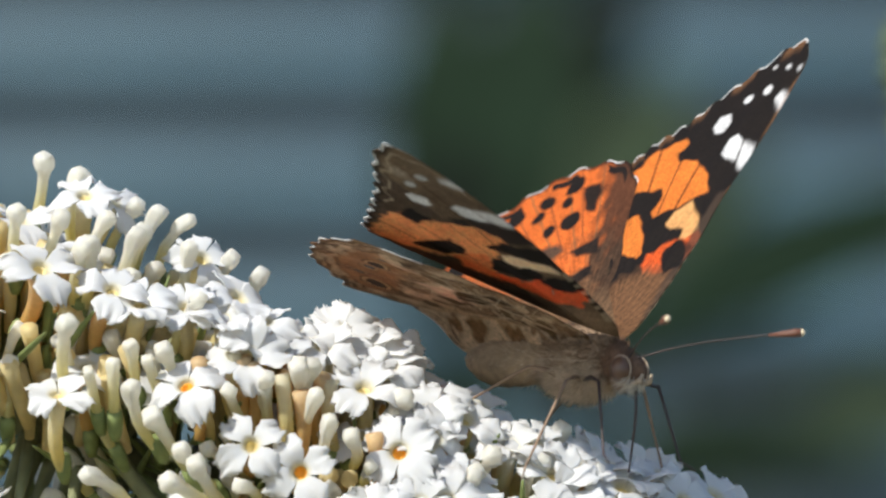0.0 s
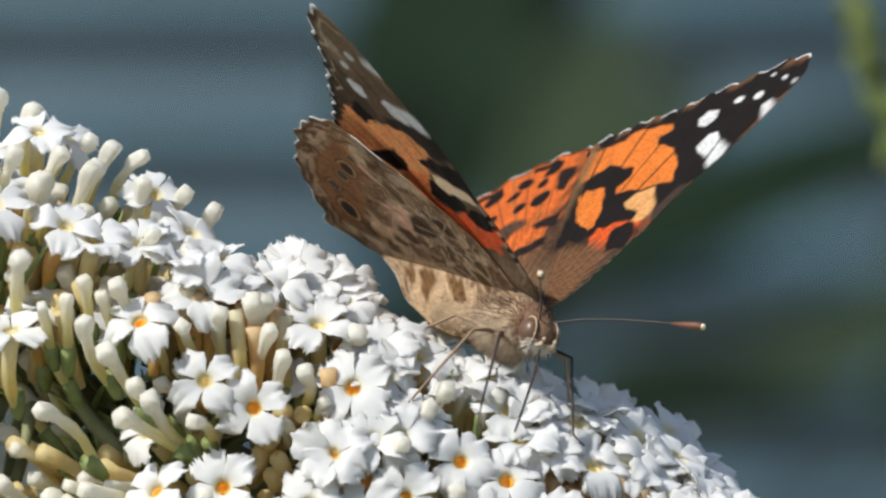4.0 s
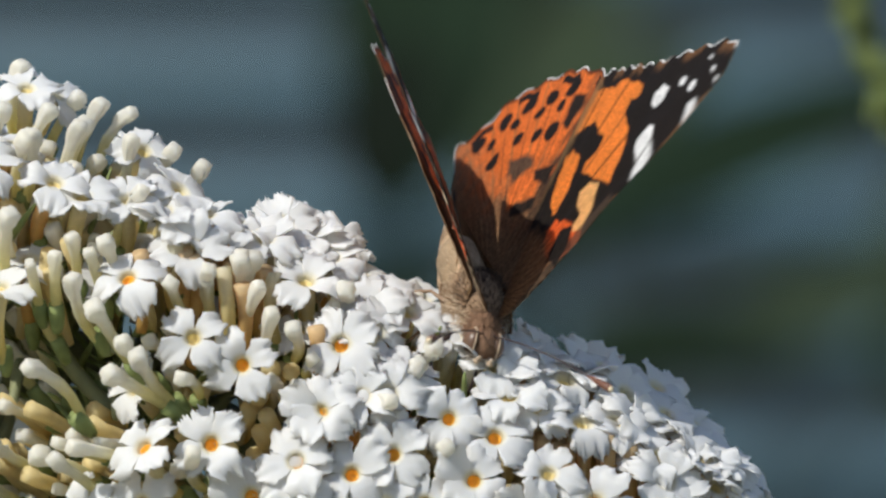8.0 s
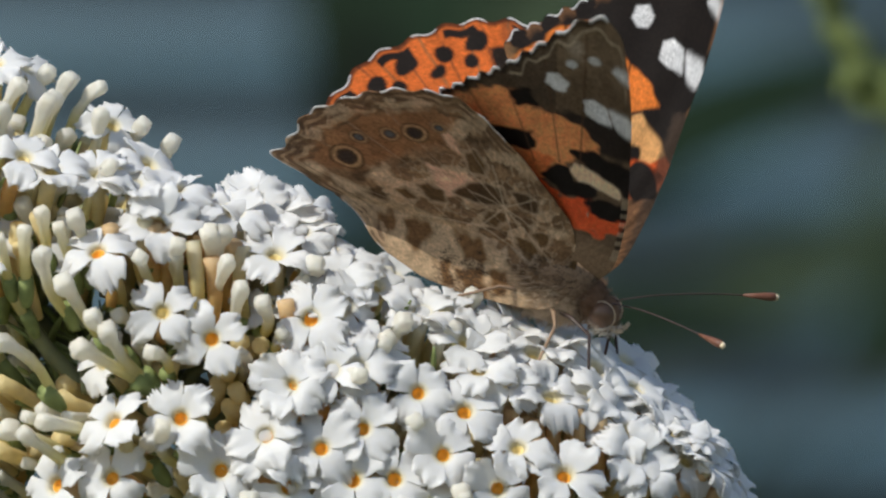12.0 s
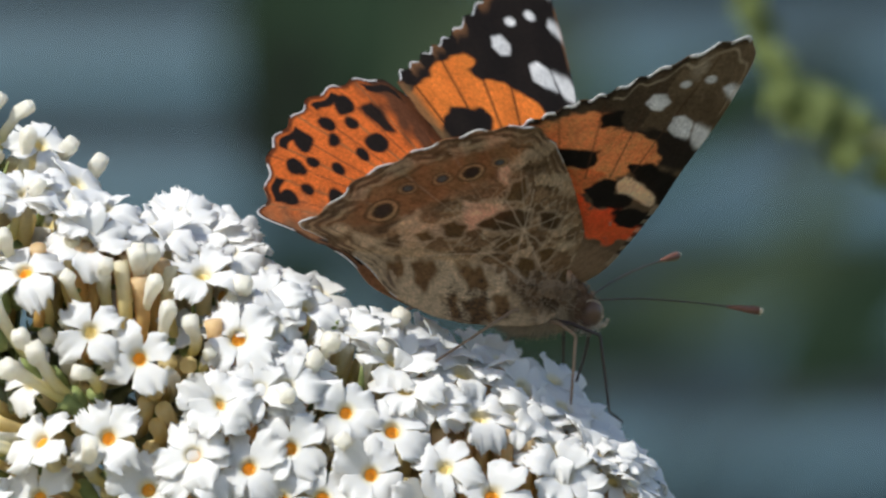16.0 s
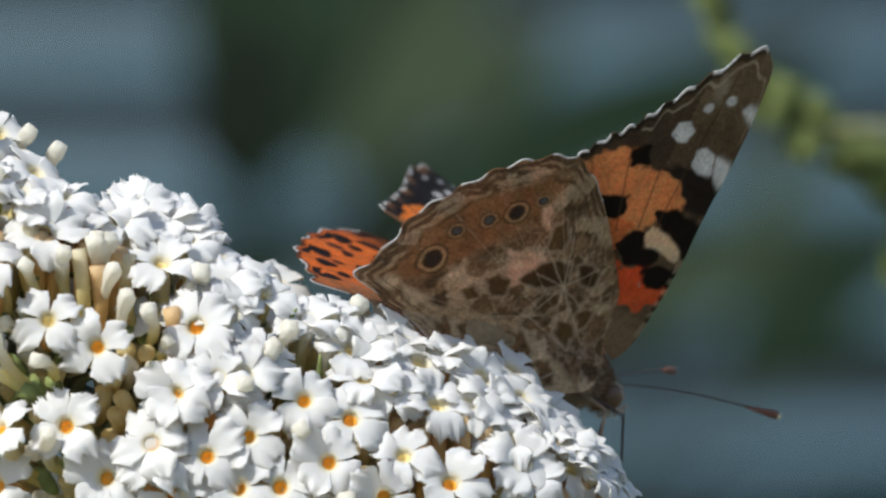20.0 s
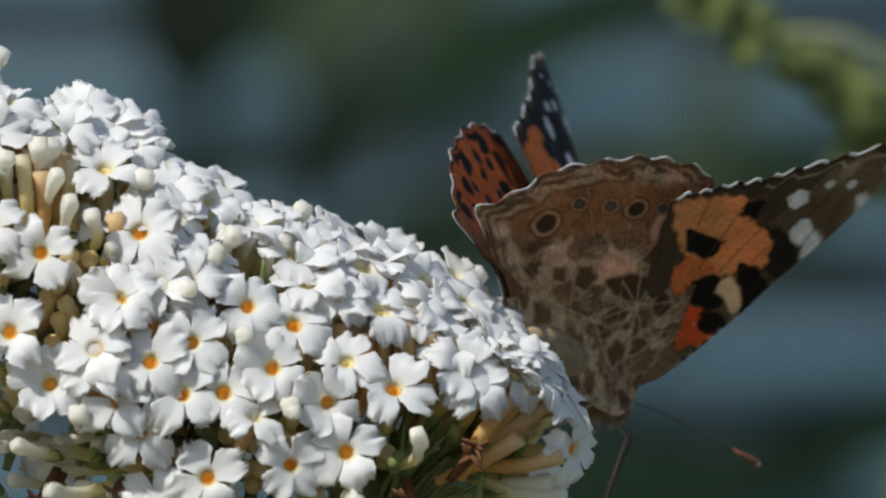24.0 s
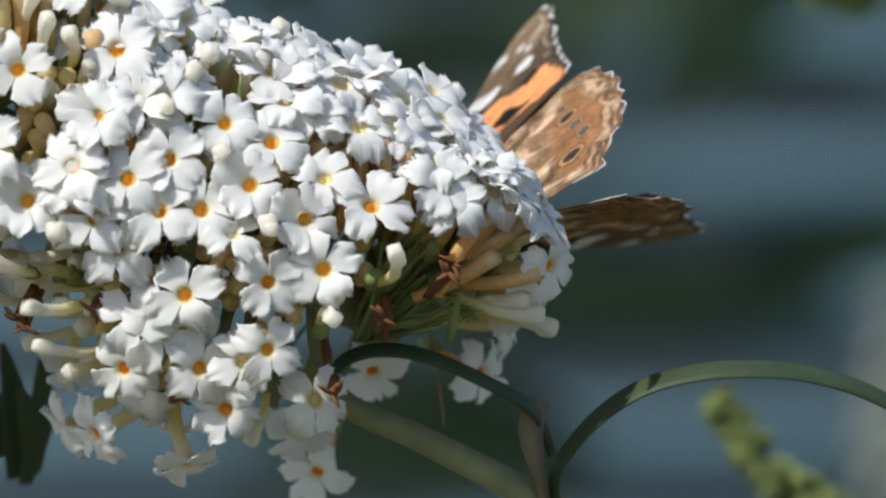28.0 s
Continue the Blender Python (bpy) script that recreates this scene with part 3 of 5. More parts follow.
for px, py, way in ((1325, 1050, (0.92, -0.35, -0.15)), (1265, 900, (0.7, -0.6, 0.35)), (1350, 1075, (0.95, -0.1, -0.25)),
                    (425, 985, (-0.95, -0.3, 0.05)), (432, 1030, (-0.95, -0.3, 0.0)), (470, 1078, (-0.9, -0.4, -0.05)), (450, 1130, (-0.92, -0.3, -0.15)), (480, 1200, (-0.85, -0.4, -0.3)), (1381, 1108, (1.0, -0.1, -0.25)), (830, 1330, (-0.3, -0.6, -0.7))):
    closed_bud(at(px, py, 0.002 if py > 1100 else -0.007), Vector(way).normalized(), 1.1, 0.02)

# a fan of tan tubes at the lower end of the spike
for px, py, y in ((1285, 812, -0.009), (1318, 842, -0.007), (1345, 872, -0.006), (1366, 905, -0.007), (1338, 898, -0.010), (1310, 868, -0.011)):
    floret(at(px, py, y), Vector((px - 1190, -35, 1010 - py)).normalized(), None, 1.0, 0.05, True, True)
for px, py, y in ((1300, 930, -0.010), (1352, 1006, -0.009), (1290, 1050, -0.005), (1275, 975, -0.011), (1262, 905, -0.012)):
    put("tube", TUBES[4 + px % 2], spike, SPIKE_INV @ frame_of(at(px, py, y), Vector((px - 1190, -25, 1020 - py)).normalized(), px) @ Matrix.Diagonal((1, 1, 1.15, 1)) @ Matrix.Translation((0, 0, -0.0071)))
# amber tubes below the upper rows
for k, (px, py) in enumerate(((312, 432), (328, 440), (345, 446), (396, 470), (412, 462), (470, 470), (486, 478), (560, 575), (640, 575), (655, 590), (250, 445), (430, 500))):
    place, out = skin(*seat_at(px, py), lift=-6)
    put("tube", TUBES[4 + k % 2 if k % 3 else k % 4], spike, SPIKE_INV @ frame_of(place, Vector((0.06 * (k % 3 - 1), -0.32, 0.93)).normalized(), k * 1.7) @ Matrix.Translation((0, 0, -0.0071)))
# ochre tubes in the open gap between the rows
for k in range(9):
    place = at(962 + 19 * k + 5 * (k % 2), 770 + 9 * (k % 3), -0.0138 + 0.0012 * (k % 2))
    put("tube", TUBES[4 + k % 2], spike, SPIKE_INV @ frame_of(place, Vector((0.05 * (k % 3 - 1), -0.25, 0.95)).normalized(), k * 1.3) @ Matrix.Translation((0, 0, -0.0071)))
# pale tubes packed inside, seen between the florets
bm = bmesh.new()
for i in range(760):
    s, turn = RND.uniform(-1600, 430), RND.uniform(-0.3, 2.9)
    place, out = skin(s, turn, RND.uniform(-165, -75))
    px = AX_O[0] + s * AX_D[0] + girth(s) * math.cos(turn) * AX_N[0]
    py = AX_O[1] + s * AX_D[1] + girth(s) * math.cos(turn) * AX_N[1]
    if (px < 300 and 490 < py < 760) or (px < 520 and py > 930) or py > 1180 or (px > 950 and py > 1035) or (px > 1080 and py > 880):
        continue
    d = (leaning(px, py) + Vector((RND.uniform(-1, 1), RND.uniform(-1, 1), RND.uniform(-1, 1))) * 0.15).normalized()
    bend = Vector((RND.uniform(-1, 1), 0, RND.uniform(-1, 1))) * 0.0006
    sweep(bm, [place - d * 0.0075, place - d * 0.005 + bend, place - d * 0.002 + bend, place], [0.00045, 0.00062, 0.00068, 0.00078], 8)
inner = part("inner_tube", bm, INNERTUBE, spike, "pale yellow tubes packed between the florets")
inner.matrix_basis = SPIKE_INV
tagged(inner, "pale yellow tubes packed between the florets", kind="stuff")

# axis, flower stalks and branchlets
bm = bmesh.new()
sweep(bm, [axis_point(s) for s in range(-2400, 360, 60)], [0.0006 + 0.0016 * min(1, (s + 2400) / 1500) for s in range(-2400, 360, 60)], 10)
part("axis", bm, STEM, spike).matrix_basis = SPIKE_INV
for i in range(150):
    s, turn = RND.uniform(-2200, 420), RND.uniform(-math.pi, math.pi)
    place, out = skin(s, turn, -150)
    if place.z < at(0, 1060).z and place.x > at(900, 0).x:
        continue
    bm = bmesh.new()
    base = axis_point(s - 30 if s < 100 else min(s, 330) - 60)
    sweep(bm, spline([base, base.lerp(place, 0.5) + Vector((0, 0, 0.001)), place], 3), [0.0009, 0.0008, 0.0007, 0.0006, 0.0006, 0.0005, 0.0004], 6)
    part("branchlet", bm, STEM, spike).matrix_basis = SPIKE_INV
STALK = spline([axis_point(120), at(985, 1215, 0.001), at(1150, 1305, 0.002), at(1346, 1410, 0.004), at(1700, 1640, 0.015), at(2500, 2700, 0.06), Vector((0.16, 0.20, 0.7)), Vector((0.18, 0.24, 0.0))], 8)
bm = bmesh.new()
sweep(bm, STALK, [0.00085 + 0.00002 * i for i in range(len(STALK))], 12)
part("stem", bm, STEM, spike, "green woody stem").matrix_basis = SPIKE_INV


def ribbon_leaf(name, points, widths, thick, label, turned=(0, 1, 0.25)):
    """A narrow leaf that runs along the points, broad across `turned`."""
    bm = bmesh.new()
    line = spline(points, 8)
    last = None
    for i, p in enumerate(line):
        t = i / (len(line) - 1)
        d = (line[min(i + 1, len(line) - 1)] - line[max(i - 1, 0)]).normalized()
        side = (Vector(turned) - d * Vector(turned).dot(d)).normalized()
        up = side.cross(d).normalized()
        k = t * (len(widths) - 1)
        w = widths[int(k)] + (widths[min(int(k) + 1, len(widths) - 1)] - widths[int(k)]) * (k - int(k))
        row = []
        for j in range(7):
            x = 2 * j / 6 - 1
            row.append(bm.verts.new(p + side * x * w + up * (abs(x) * w * 0.10)))
        for j in range(6, -1, -1):
            x = 2 * j / 6 - 1
            row.append(bm.verts.new(p + side * x * w + up * (abs(x) * w * 0.10 - thick * (1.3 - abs(x)))))
        if last:
            for j in range(14):
                bm.faces.new((last[j], last[(j + 1) % 14], row[(j + 1) % 14], row[j]))
        else:
            bm.faces.new(row)
        last = row
    bm.faces.new(last[::-1])
    bmesh.ops.recalc_face_normals(bm, faces=bm.faces)
    ob = part(name, bm, GREEN, spike, label)
    ob.matrix_basis = SPIKE_INV
    return ob


ribbon_leaf("leaf", [at(982, 1240, -0.002), at(986, 1196, -0.004), at(1012, 1162, -0.006), at(1068, 1146, -0.006), at(1145, 1156, -0.005), at(1240, 1196, -0.003), at(1334, 1252, 0.0), at(1366, 1325, 0.004)],
            [0.0007, 0.0011, 0.0016, 0.0019, 0.0018, 0.0016, 0.0012, 0.0006], 0.0006, "narrow green leaf that arches over the stem", (0, 1, 0.13))
stipule = ribbon_leaf("stipule", [at(1345, 1232, 0.001), at(1336, 1290, 0.0), at(1350, 1360, 0.001), at(1362, 1420, 0.003)],
            [0.0012, 0.0011, 0.0007, 0.0004], 0.0005, "small withered stipule", (1, 0.3, 0))
stipule.data.materials[0] = DRYLEAF
ribbon_leaf("leaf", [at(1388, 1430, 0.004), at(1388, 1360, 0.002), at(1440, 1284, 0.0), at(1512, 1226, -0.002), at(1592, 1194, -0.003), at(1700, 1180, -0.003), at(1830, 1190, -0.002), at(1963, 1238, 0.0), at(2120, 1350, 0.004)],
            [0.0006, 0.0010, 0.0018, 0.0024, 0.0027, 0.0028, 0.0026, 0.0022, 0.0008], 0.0007, "long narrow green leaf arching outward", (0, 1, 0.10))
for k, (x0, y0, x1, y1) in enumerate(((420, 1370, 400, 1130), (440, 1380, 470, 1150), (400, 1330, 350, 1180), (455, 1360, 430, 1210))):
    ribbon_leaf("leaf", [at(x0, y0, 0.035), at((x0 + x1) / 2 + 12, (y0 + y1) / 2, 0.032), at(x1, y1, 0.030)], [0.0006, 0.0014, 0.0002], 0.0004, "small pointed green leaf", (0.9, 0.4, 0.1))
for k in range(64):
    angle = radians(RND.uniform(8, 80))
    reach = RND.uniform(110, 230)
    foot = at(1035 + RND.uniform(-12, 30), 1118 + RND.uniform(-20, 12), RND.uniform(-0.006, 0.0))
    tip = at(1040 + reach * math.cos(angle), 1112 - reach * math.sin(angle), RND.uniform(-0.011, -0.004))
    bm = bmesh.new()
    sweep(bm, spline([foot, foot.lerp(tip, 0.5) + Vector((RND.uniform(-0.0006, 0.0006), 0, RND.uniform(-0.0006, 0.001))), tip], 4), [0.00022, 0.00030, 0.00032, 0.00032, 0.0003, 0.00026, 0.0002, 0.00014, 0.00006], 6, 0.5)
    part("bract", bm, CALYX, spike).matrix_basis = SPIKE_INV
for px, py, long in ((971, 1125, 150), (1076, 1045, 85)):
    bm = bmesh.new()
    sweep(bm, spline([at(px, py, -0.008), at(px + 6, py + long * 0.35, -0.009), at(px + 3, py + long * 0.7, -0.008), at(px - 2, py + long, -0.008)], 4), [0.0004, 0.0005, 0.0006, 0.0006, 0.0006, 0.0005, 0.0005, 0.0005, 0.0006, 0.0006, 0.0005, 0.0004, 0.0001], 8, 0.6)
    part("withered_bract", bm, WITHER, spike, "long brown withered bract").matrix_basis = SPIKE_INV
# thin green bracts among the stalks, and brown withered florets
for k in range(70):
    s, turn = RND.uniform(-1500, 430), RND.uniform(0.3, 2.4)
    place, out = skin(s, turn, RND.uniform(-170, -90))
    side = Vector((RND.uniform(-1, 1), RND.uniform(-0.5, 0.5), RND.uniform(-1, 1))) * 0.003
    if place.z < at(0, 1110).z and place.x > at(900, 0).x:
        continue
    bm = bmesh.new()
    sweep(bm, spline([place - out * 0.003, place + side * 0.5, place + out * 0.003 + side], 4), [0.0003, 0.00035, 0.0004, 0.0004, 0.00038, 0.00034, 0.00028, 0.0002, 0.0001], 6, 0.5)
    part("bract", bm, CALYX, spike).matrix_basis = SPIKE_INV
for px, py, k in ((1205, 985, 1), (1190, 1000, 2), (556, 1085, 3), (430, 1115, 4), (420, 1105, 5), (1072, 1090, 6), (978, 1230, 7), (700, 1240, 8)):
    place, out = skin(*seat_at(px, py), lift=-30)
    bm = bmesh.new()
    for j in range(4):
        d = Vector((math.sin(j * 1.9 + k), -0.7, math.cos(j * 2.3 + k))) * 0.0013
        sweep(bm, spline([place - out * 0.004, place, place + d], 3), [0.0004, 0.0004, 0.00045, 0.0005, 0.0005, 0.0004, 0.0001], 6, 0.4)
    part("withered_floret", bm, WITHER, spike, "shrivelled brown floret").matrix_basis = SPIKE_INV
# thin green stalks and needles in the open gap
for k in range(34):
    foot = at(RND.uniform(150, 330), RND.uniform(700, 800), RND.uniform(-0.008, 0.004))
    tip = at(RND.uniform(-20, 230), RND.uniform(470, 690), RND.uniform(-0.011, 0.0))
    bm = bmesh.new()
    sweep(bm, spline([foot, foot.lerp(tip, 0.5) + Vector((RND.uniform(-0.0012, 0.0012), 0, RND.uniform(-0.0012, 0.0012))), tip], 4), [0.0004, 0.00042, 0.00042, 0.0004, 0.00036, 0.00032, 0.00027, 0.0002, 0.00008], 6, 0.7)
    part("bract", bm, CALYX, spike).matrix_basis = SPIKE_INV
# the green side stalk with its own buds, in the gap
bm = bmesh.new()
sweep(bm, spline([at(330, 860, -0.006), at(215, 745, -0.008), at(120, 640, -0.009), at(75, 520, -0.010), at(62, 470, -0.010)], 6), [0.0008 - 0.000012 * i for i in range(25)], 10)
part("branchlet", bm, STEM, spike).matrix_basis = SPIKE_INV
for px, py, way in ((20, 560, (-0.5, -0.3, 0.8)), (45, 575, (-0.35, -0.5, 0.8)), (62, 655, (-0.5, -0.5, 0.7)), (10, 620, (-0.7, -0.3, 0.6)), (-20, 690, (-0.8, -0.3, 0.5)), (5, 720, (-0.8, -0.4, 0.4)), (-25, 580, (-0.6, -0.2, 0.8)), (20, 465, (-0.5, -0.5, 0.6))):
    closed_bud(at(px, py, -0.007), Vector(way).normalized(), 1.05, 0.05)


# ---- the butterfly: lengths in millimetres, then scaled ----
MM = 0.001
FORE_EDGE = [(-0.7, 2.4), (1.4, 3.6), (5.2, 4.2), (9, 4.5), (14, 4.5), (20, 4.5), (25.6, 4.1), (29.4, 3.5), (31.2, 2.8), (31.7, 1.5), (30.8, -0.1), (28.4, -2.2), (26.2, -3.9), (23.7, -5.9), (21.1, -8.5), (18.9, -10.8), (17.3, -12.3), (15.3, -11.7), (10.9, -8.6), (5.4, -4.1), (1, 0.3)]
HIND_EDGE = [(-1, 3.5), (4.7, 2.7), (7.3, 1.4), (13.1, -2.9), (17.2, -6.8), (18.5, -9.9), (17.7, -12.5), (16.2, -15.6), (14, -17.9), (12.2, -19.7), (10.5, -21.1), (7.7, -22), (4.8, -22.9), (3.3, -23.7), (1.5, -20.3), (-0.4, -16.2), (-2.8, -12.8), (-4.2, -8), (-4.3, -3.1), (-3.6, 2)]
FORE_UP = dict(
    orange=[(14.2, -11.4), (15.6, -11.7), (17.9, -9.3), (19, -8.9), (21, -5.8), (20.3, -4.6), (19.3, -5.5), (18.2, -4.4), (18.5, -2.3), (17.1, 0.3), (15.1, 2), (13.9, 0), (12.2, -3.3), (13.1, -3.9), (14.7, -3.9), (15.3, -4.6), (14.9, -7.7), (13.2, -8.7), (12.2, -8.9), (13, -10.5)],
    cell=[(10.7, -7.3), (11.7, -7.2), (12.5, -5.2), (10.4, -3.1), (8.5, -1.9), (7.4, -2.3), (8.4, -4.8)], pale=[(11.6, -1.1), (12.9, -0.9), (14, 0.8), (12, 3.2), (11, 3.8), (9.5, 3.8), (9.6, 2.1), (11.2, 1.6), (10.9, 0)])
FORE_UP_RED = [(7.1, -0.9), (8.3, -0.9), (9.9, 1.4), (10, 2.9), (10.8, 4), (9.7, 5.1), (8.3, 4.6), (6.7, 3), (6.1, 1.7), (6.3, -0.1)]
# the white marks by the tip, upper and under side: the large bar in its pieces, the oval, the mark on the front edge
FORE_WHITE = [[(20.8, 0.4), (21.2, 1.2), (20.6, 2.3), (18.5, 2.9), (18.6, 1.6), (19.2, 0.6)], [(20.5, 2.6), (20.1, 4.2), (18.8, 4.6), (17.4, 4.4), (17.9, 3.5), (18.9, 3)], [(17.6, 4.5), (19.1, 5), (17.4, 5.6), (16.8, 5.1)]]
FORE_WHITE += [[(22, -2.9), (23.2, -2.8), (23.6, -1.8), (22.8, -1), (21.6, -1.2), (21.4, -2.1)], [(25.3, 2.8), (26.1, 3.1), (25.7, 4.4), (24.4, 5), (24.1, 4.2)]]
FORE_WHITE_DOT = [(25.2, -0.7, 0.5), (26.2, 1.2, 0.55), (28.8, 0.1, 0.28), (28.8, 1.9, 0.28), (28.8, 3.3, 0.28)]
HIND_UP_BLACK = [(11.6, -10.8, 1.0), (10.2, -12.4, 0.68), (8.6, -15.1, 0.66), (5.6, -16, 0.85), (15.4, -13, 0.95), (13.3, -15, 0.8), (11.3, -17.8, 1.0), (8.4, -19.2, 0.9), (5.1, -20.5, 0.9), (13.6, -12.7, 0.62), (11.5, -14.9, 0.66), (9.1, -17.4, 0.6), (6.3, -18.6, 0.62)]
HIND_UP_LEAD = [(15.1, -11.5), (16, -10.2), (14.4, -9.3), (12.9, -8.6), (13, -9.7)]
HIND_UP_BLOT = [(6.9, -13.4), (8, -12.4), (9, -10.4), (8.5, -8.9), (7.5, -9.4), (6.2, -10.1), (6, -11.9)]
HIND_UP_BRIGHT = [(5.3, -9.8), (6.9, -9.8), (8, -8.4), (8.2, -5.9), (7.1, -4.9), (5.4, -6.9), (4.4, -7.4)]
HIND_UP_BAR = [[(8.4, -8.1), (10, -6), (8.7, -4.9), (8.1, -7.1)], [(4.9, -7.1), (7.1, -4.6), (6.4, -3.9), (4.4, -6.1)]]
FORE_LOW = dict(
    orange=[(16.7, -12.2), (18.4, -9.6), (20, -6.8), (20, -4.6), (18.3, -4), (18.1, -1.5), (16.9, 0.7), (14.9, 1.7), (14, -0.1), (12.4, -1.1), (11.6, -2.7), (12.4, -4.2), (12.7, -6.5), (14.9, -10)],
    pale=[(11.9, -0.8), (12.8, -0.2), (12.4, 1.9), (10.9, 3.8), (9.5, 3.9), (10.2, 1.7), (10.6, 0.1)], red=[(12.4, -6), (11.4, -4.1), (8.1, -1.4), (8.4, -1), (8.9, 0.7), (8.4, 3.9), (7.4, 4.6), (5.8, 3.8), (4.4, 2.3), (4.9, 0.3), (6.7, -1.4), (9.2, -3.6)])
FORE_LOW_LINK = [(8.8, -3.6), (10.8, -6.0), (12.6, -5.6), (13.4, -3.4), (12.4, -2.2), (10.4, -2.9)]
FORE_LOW_BLACK = [[(14.9, -8.3), (14.9, -6.9), (15.3, -4.1), (13.7, -3.7), (13.1, -5.0), (13.4, -6.9)], [(10.6, -2.7), (11.9, -1.9), (12, -0.8), (10.5, -0.3), (10.3, 1.8), (9.1, 1.4), (8.9, -0.8)]]
FORE_LOW_BLACK += [[(14.2, -0.4), (14.6, 1.4), (13, 5), (11.2, 5.3), (10.1, 4.5), (11.4, 3.5), (12.9, 0.8)], [(8.3, 0.9), (9, 2), (8.5, 4.3), (7.4, 4.3), (6.9, 2.2)], [(19.9, -6), (20.5, -4.4), (18.9, -3.8), (18.6, -5.2)]]
HIND_LOW_EYE = [(6.1, -17.3, 1.25), (9.3, -16.5, 0.72), (10.8, -13.9, 0.75), (12.1, -11.8, 1.0), (13.6, -9.8, 0.6)]
HIND_LOW_FOLD = [(1.1, -17.4), (1.3, -15), (1.7, -12), (1.5, -9.1), (0.8, -5.9), (-0.5, -2.8), (-2.6, 0.1), (-4.9, 1.2), (-5.8, -2.9), (-5.9, -8), (-4.1, -12.6), (-1.9, -14.9)]
HIND_LOW_BAND = [(3.4, -22), (5.1, -20.6), (9.1, -19.5), (12.4, -17.2), (14.5, -13.3), (16.2, -10.3), (16.1, -8.3), (13.4, -9), (11.3, -9.3), (9.9, -11.3), (8.2, -13), (6.7, -14.3), (4.7, -16), (3.7, -18.7)]
HIND_LOW_PINK = [[(8.2, -10.6), (8.4, -9.4), (6.8, -7), (5.1, -7.7), (4.7, -8.3), (5.7, -9.3)], [(8.3, -8.4), (8.3, -6.5), (7.5, -6.1), (6.9, -7.3)], [(13.9, -10.4), (14.2, -9.4), (12.2, -8), (10.8, -7.8), (11.6, -8.9)]]
HIND_LOW_LIGHT = [[(4.4, -15.5), (6.5, -14.1), (6.4, -13.5), (4.7, -13.2), (3.5, -14.4)], [(3, -18.6), (2.4, -15.3), (1, -14.9), (1.2, -17.5)], [(4.5, -0.3), (4.6, 2.1), (3.3, 2.6), (3.7, 0.7)], [(3.2, -21.5), (4.2, -20), (3.2, -19), (2.2, -19.8)]]
HIND_LOW_PATCH = [[(5.4, -7.9), (6.7, -7.1), (7.8, -5.8), (7.8, -4), (6.2, -3.3), (5.6, -3.8), (5.1, -6)], [(2.8, -5), (4.4, -4.6), (4.6, -3.3), (3.8, -3.2), (2.5, -4)], [(1.1, -2), (2.1, -2), (2, -0.7), (0.9, 0), (0.1, -0.5), (0.2, -1.3)], [(3, -0.7), (3.5, -0.2), (3.6, 0.7), (2.4, 0.7), (1.7, 0.1)]]
HIND_LOW_PATCH += [[(-0.1, 2.6), (1.1, 3), (0.8, 3.5), (-0.7, 3.4)], [(7.7, -2.9), (8.1, -1.8), (7.3, -0.7), (6.1, -0.5), (6, -1.8)], [(11.3, -7.3), (11.9, -6.6), (10.5, -5.5), (9.1, -5.5), (8.9, -6.8)], [(3.5, -12.8), (4.3, -12), (3.2, -11), (2.6, -11.8)], [(4.9, -11), (5.5, -10.1), (5.2, -8.9), (3.8, -8.5), (3.4, -9.7)]]
HIND_LOW_CELL = [[(0.1, -11.8), (0.4, -9.6), (-0.8, -9.2), (-2.2, -10.3)], [(-2.4, -8.2), (-2.3, -7.2), (-4.4, -6), (-4, -7.1)], [(-2.6, -6.4), (-1.8, -4.3), (-4, -3.4), (-4.5, -5.2)], [(-2, -3.8), (-1.7, -2.2), (-3.2, -1.6), (-3.8, -2.5)], [(0.7, -7.7), (0.3, -5.3), (-1.2, -3.5), (-1.5, -5.8)], [(-0.6, -14), (0.6, -13.4), (-0.2, -12.4), (-1.6, -12.8)]]
# pale veins of the under side: from the knot in the middle of the hindwing outward
HIND_LOW_RAYS = [(5.5, -3.4, 2.1, -5.2), (5.5, -3.4, 3.9, -0.8), (5.5, -3.4, 8.9, -6.8), (5.5, -3.4, 10.6, -4.9), (5.5, -3.4, 0.8, -2.1), (5.5, -3.4, 7.7, -0.9), (5.5, -3.4, 6.4, -6.6), (5.5, -3.4, 0.2, 1.2), (2.1, -5.2, 0.9, -10.5), (2.1, -5.2, -0.4, -0.4)]


def inside(poly, u, v):
    """How far inside a polygon the points lie (millimetres, negative outside)."""
    d, sign = np.full(u.shape, 1e9), np.ones(u.shape)
    n = len(poly)
    for i in range(n):
        (x0, y0), (x1, y1) = poly[i], poly[(i + 1) % n]
        ex, ey = x1 - x0, y1 - y0
        t = np.clip(((u - x0) * ex + (v - y0) * ey) / (ex * ex + ey * ey + 1e-9), 0, 1)
        d = np.minimum(d, np.hypot(u - x0 - ex * t, v - y0 - ey * t))
        cross = ((y0 > v) != (y1 > v)) & (u < (x1 - x0) * (v - y0) / (y1 - y0 + 1e-12) + x0)
        sign = np.where(cross, -sign, sign)
    return -d * sign


def smooth_noise(u, v, scale, seed):
    rng = np.random.RandomState(seed)
    out = np.zeros(u.shape)
    for k in range(7):
        a, f = rng.uniform(0, math.tau), rng.uniform(0.6, 1.6) / scale
        out += np.sin((u * math.cos(a) + v * math.sin(a)) * f * math.tau + rng.uniform(0, 6))
    return out / 3.5


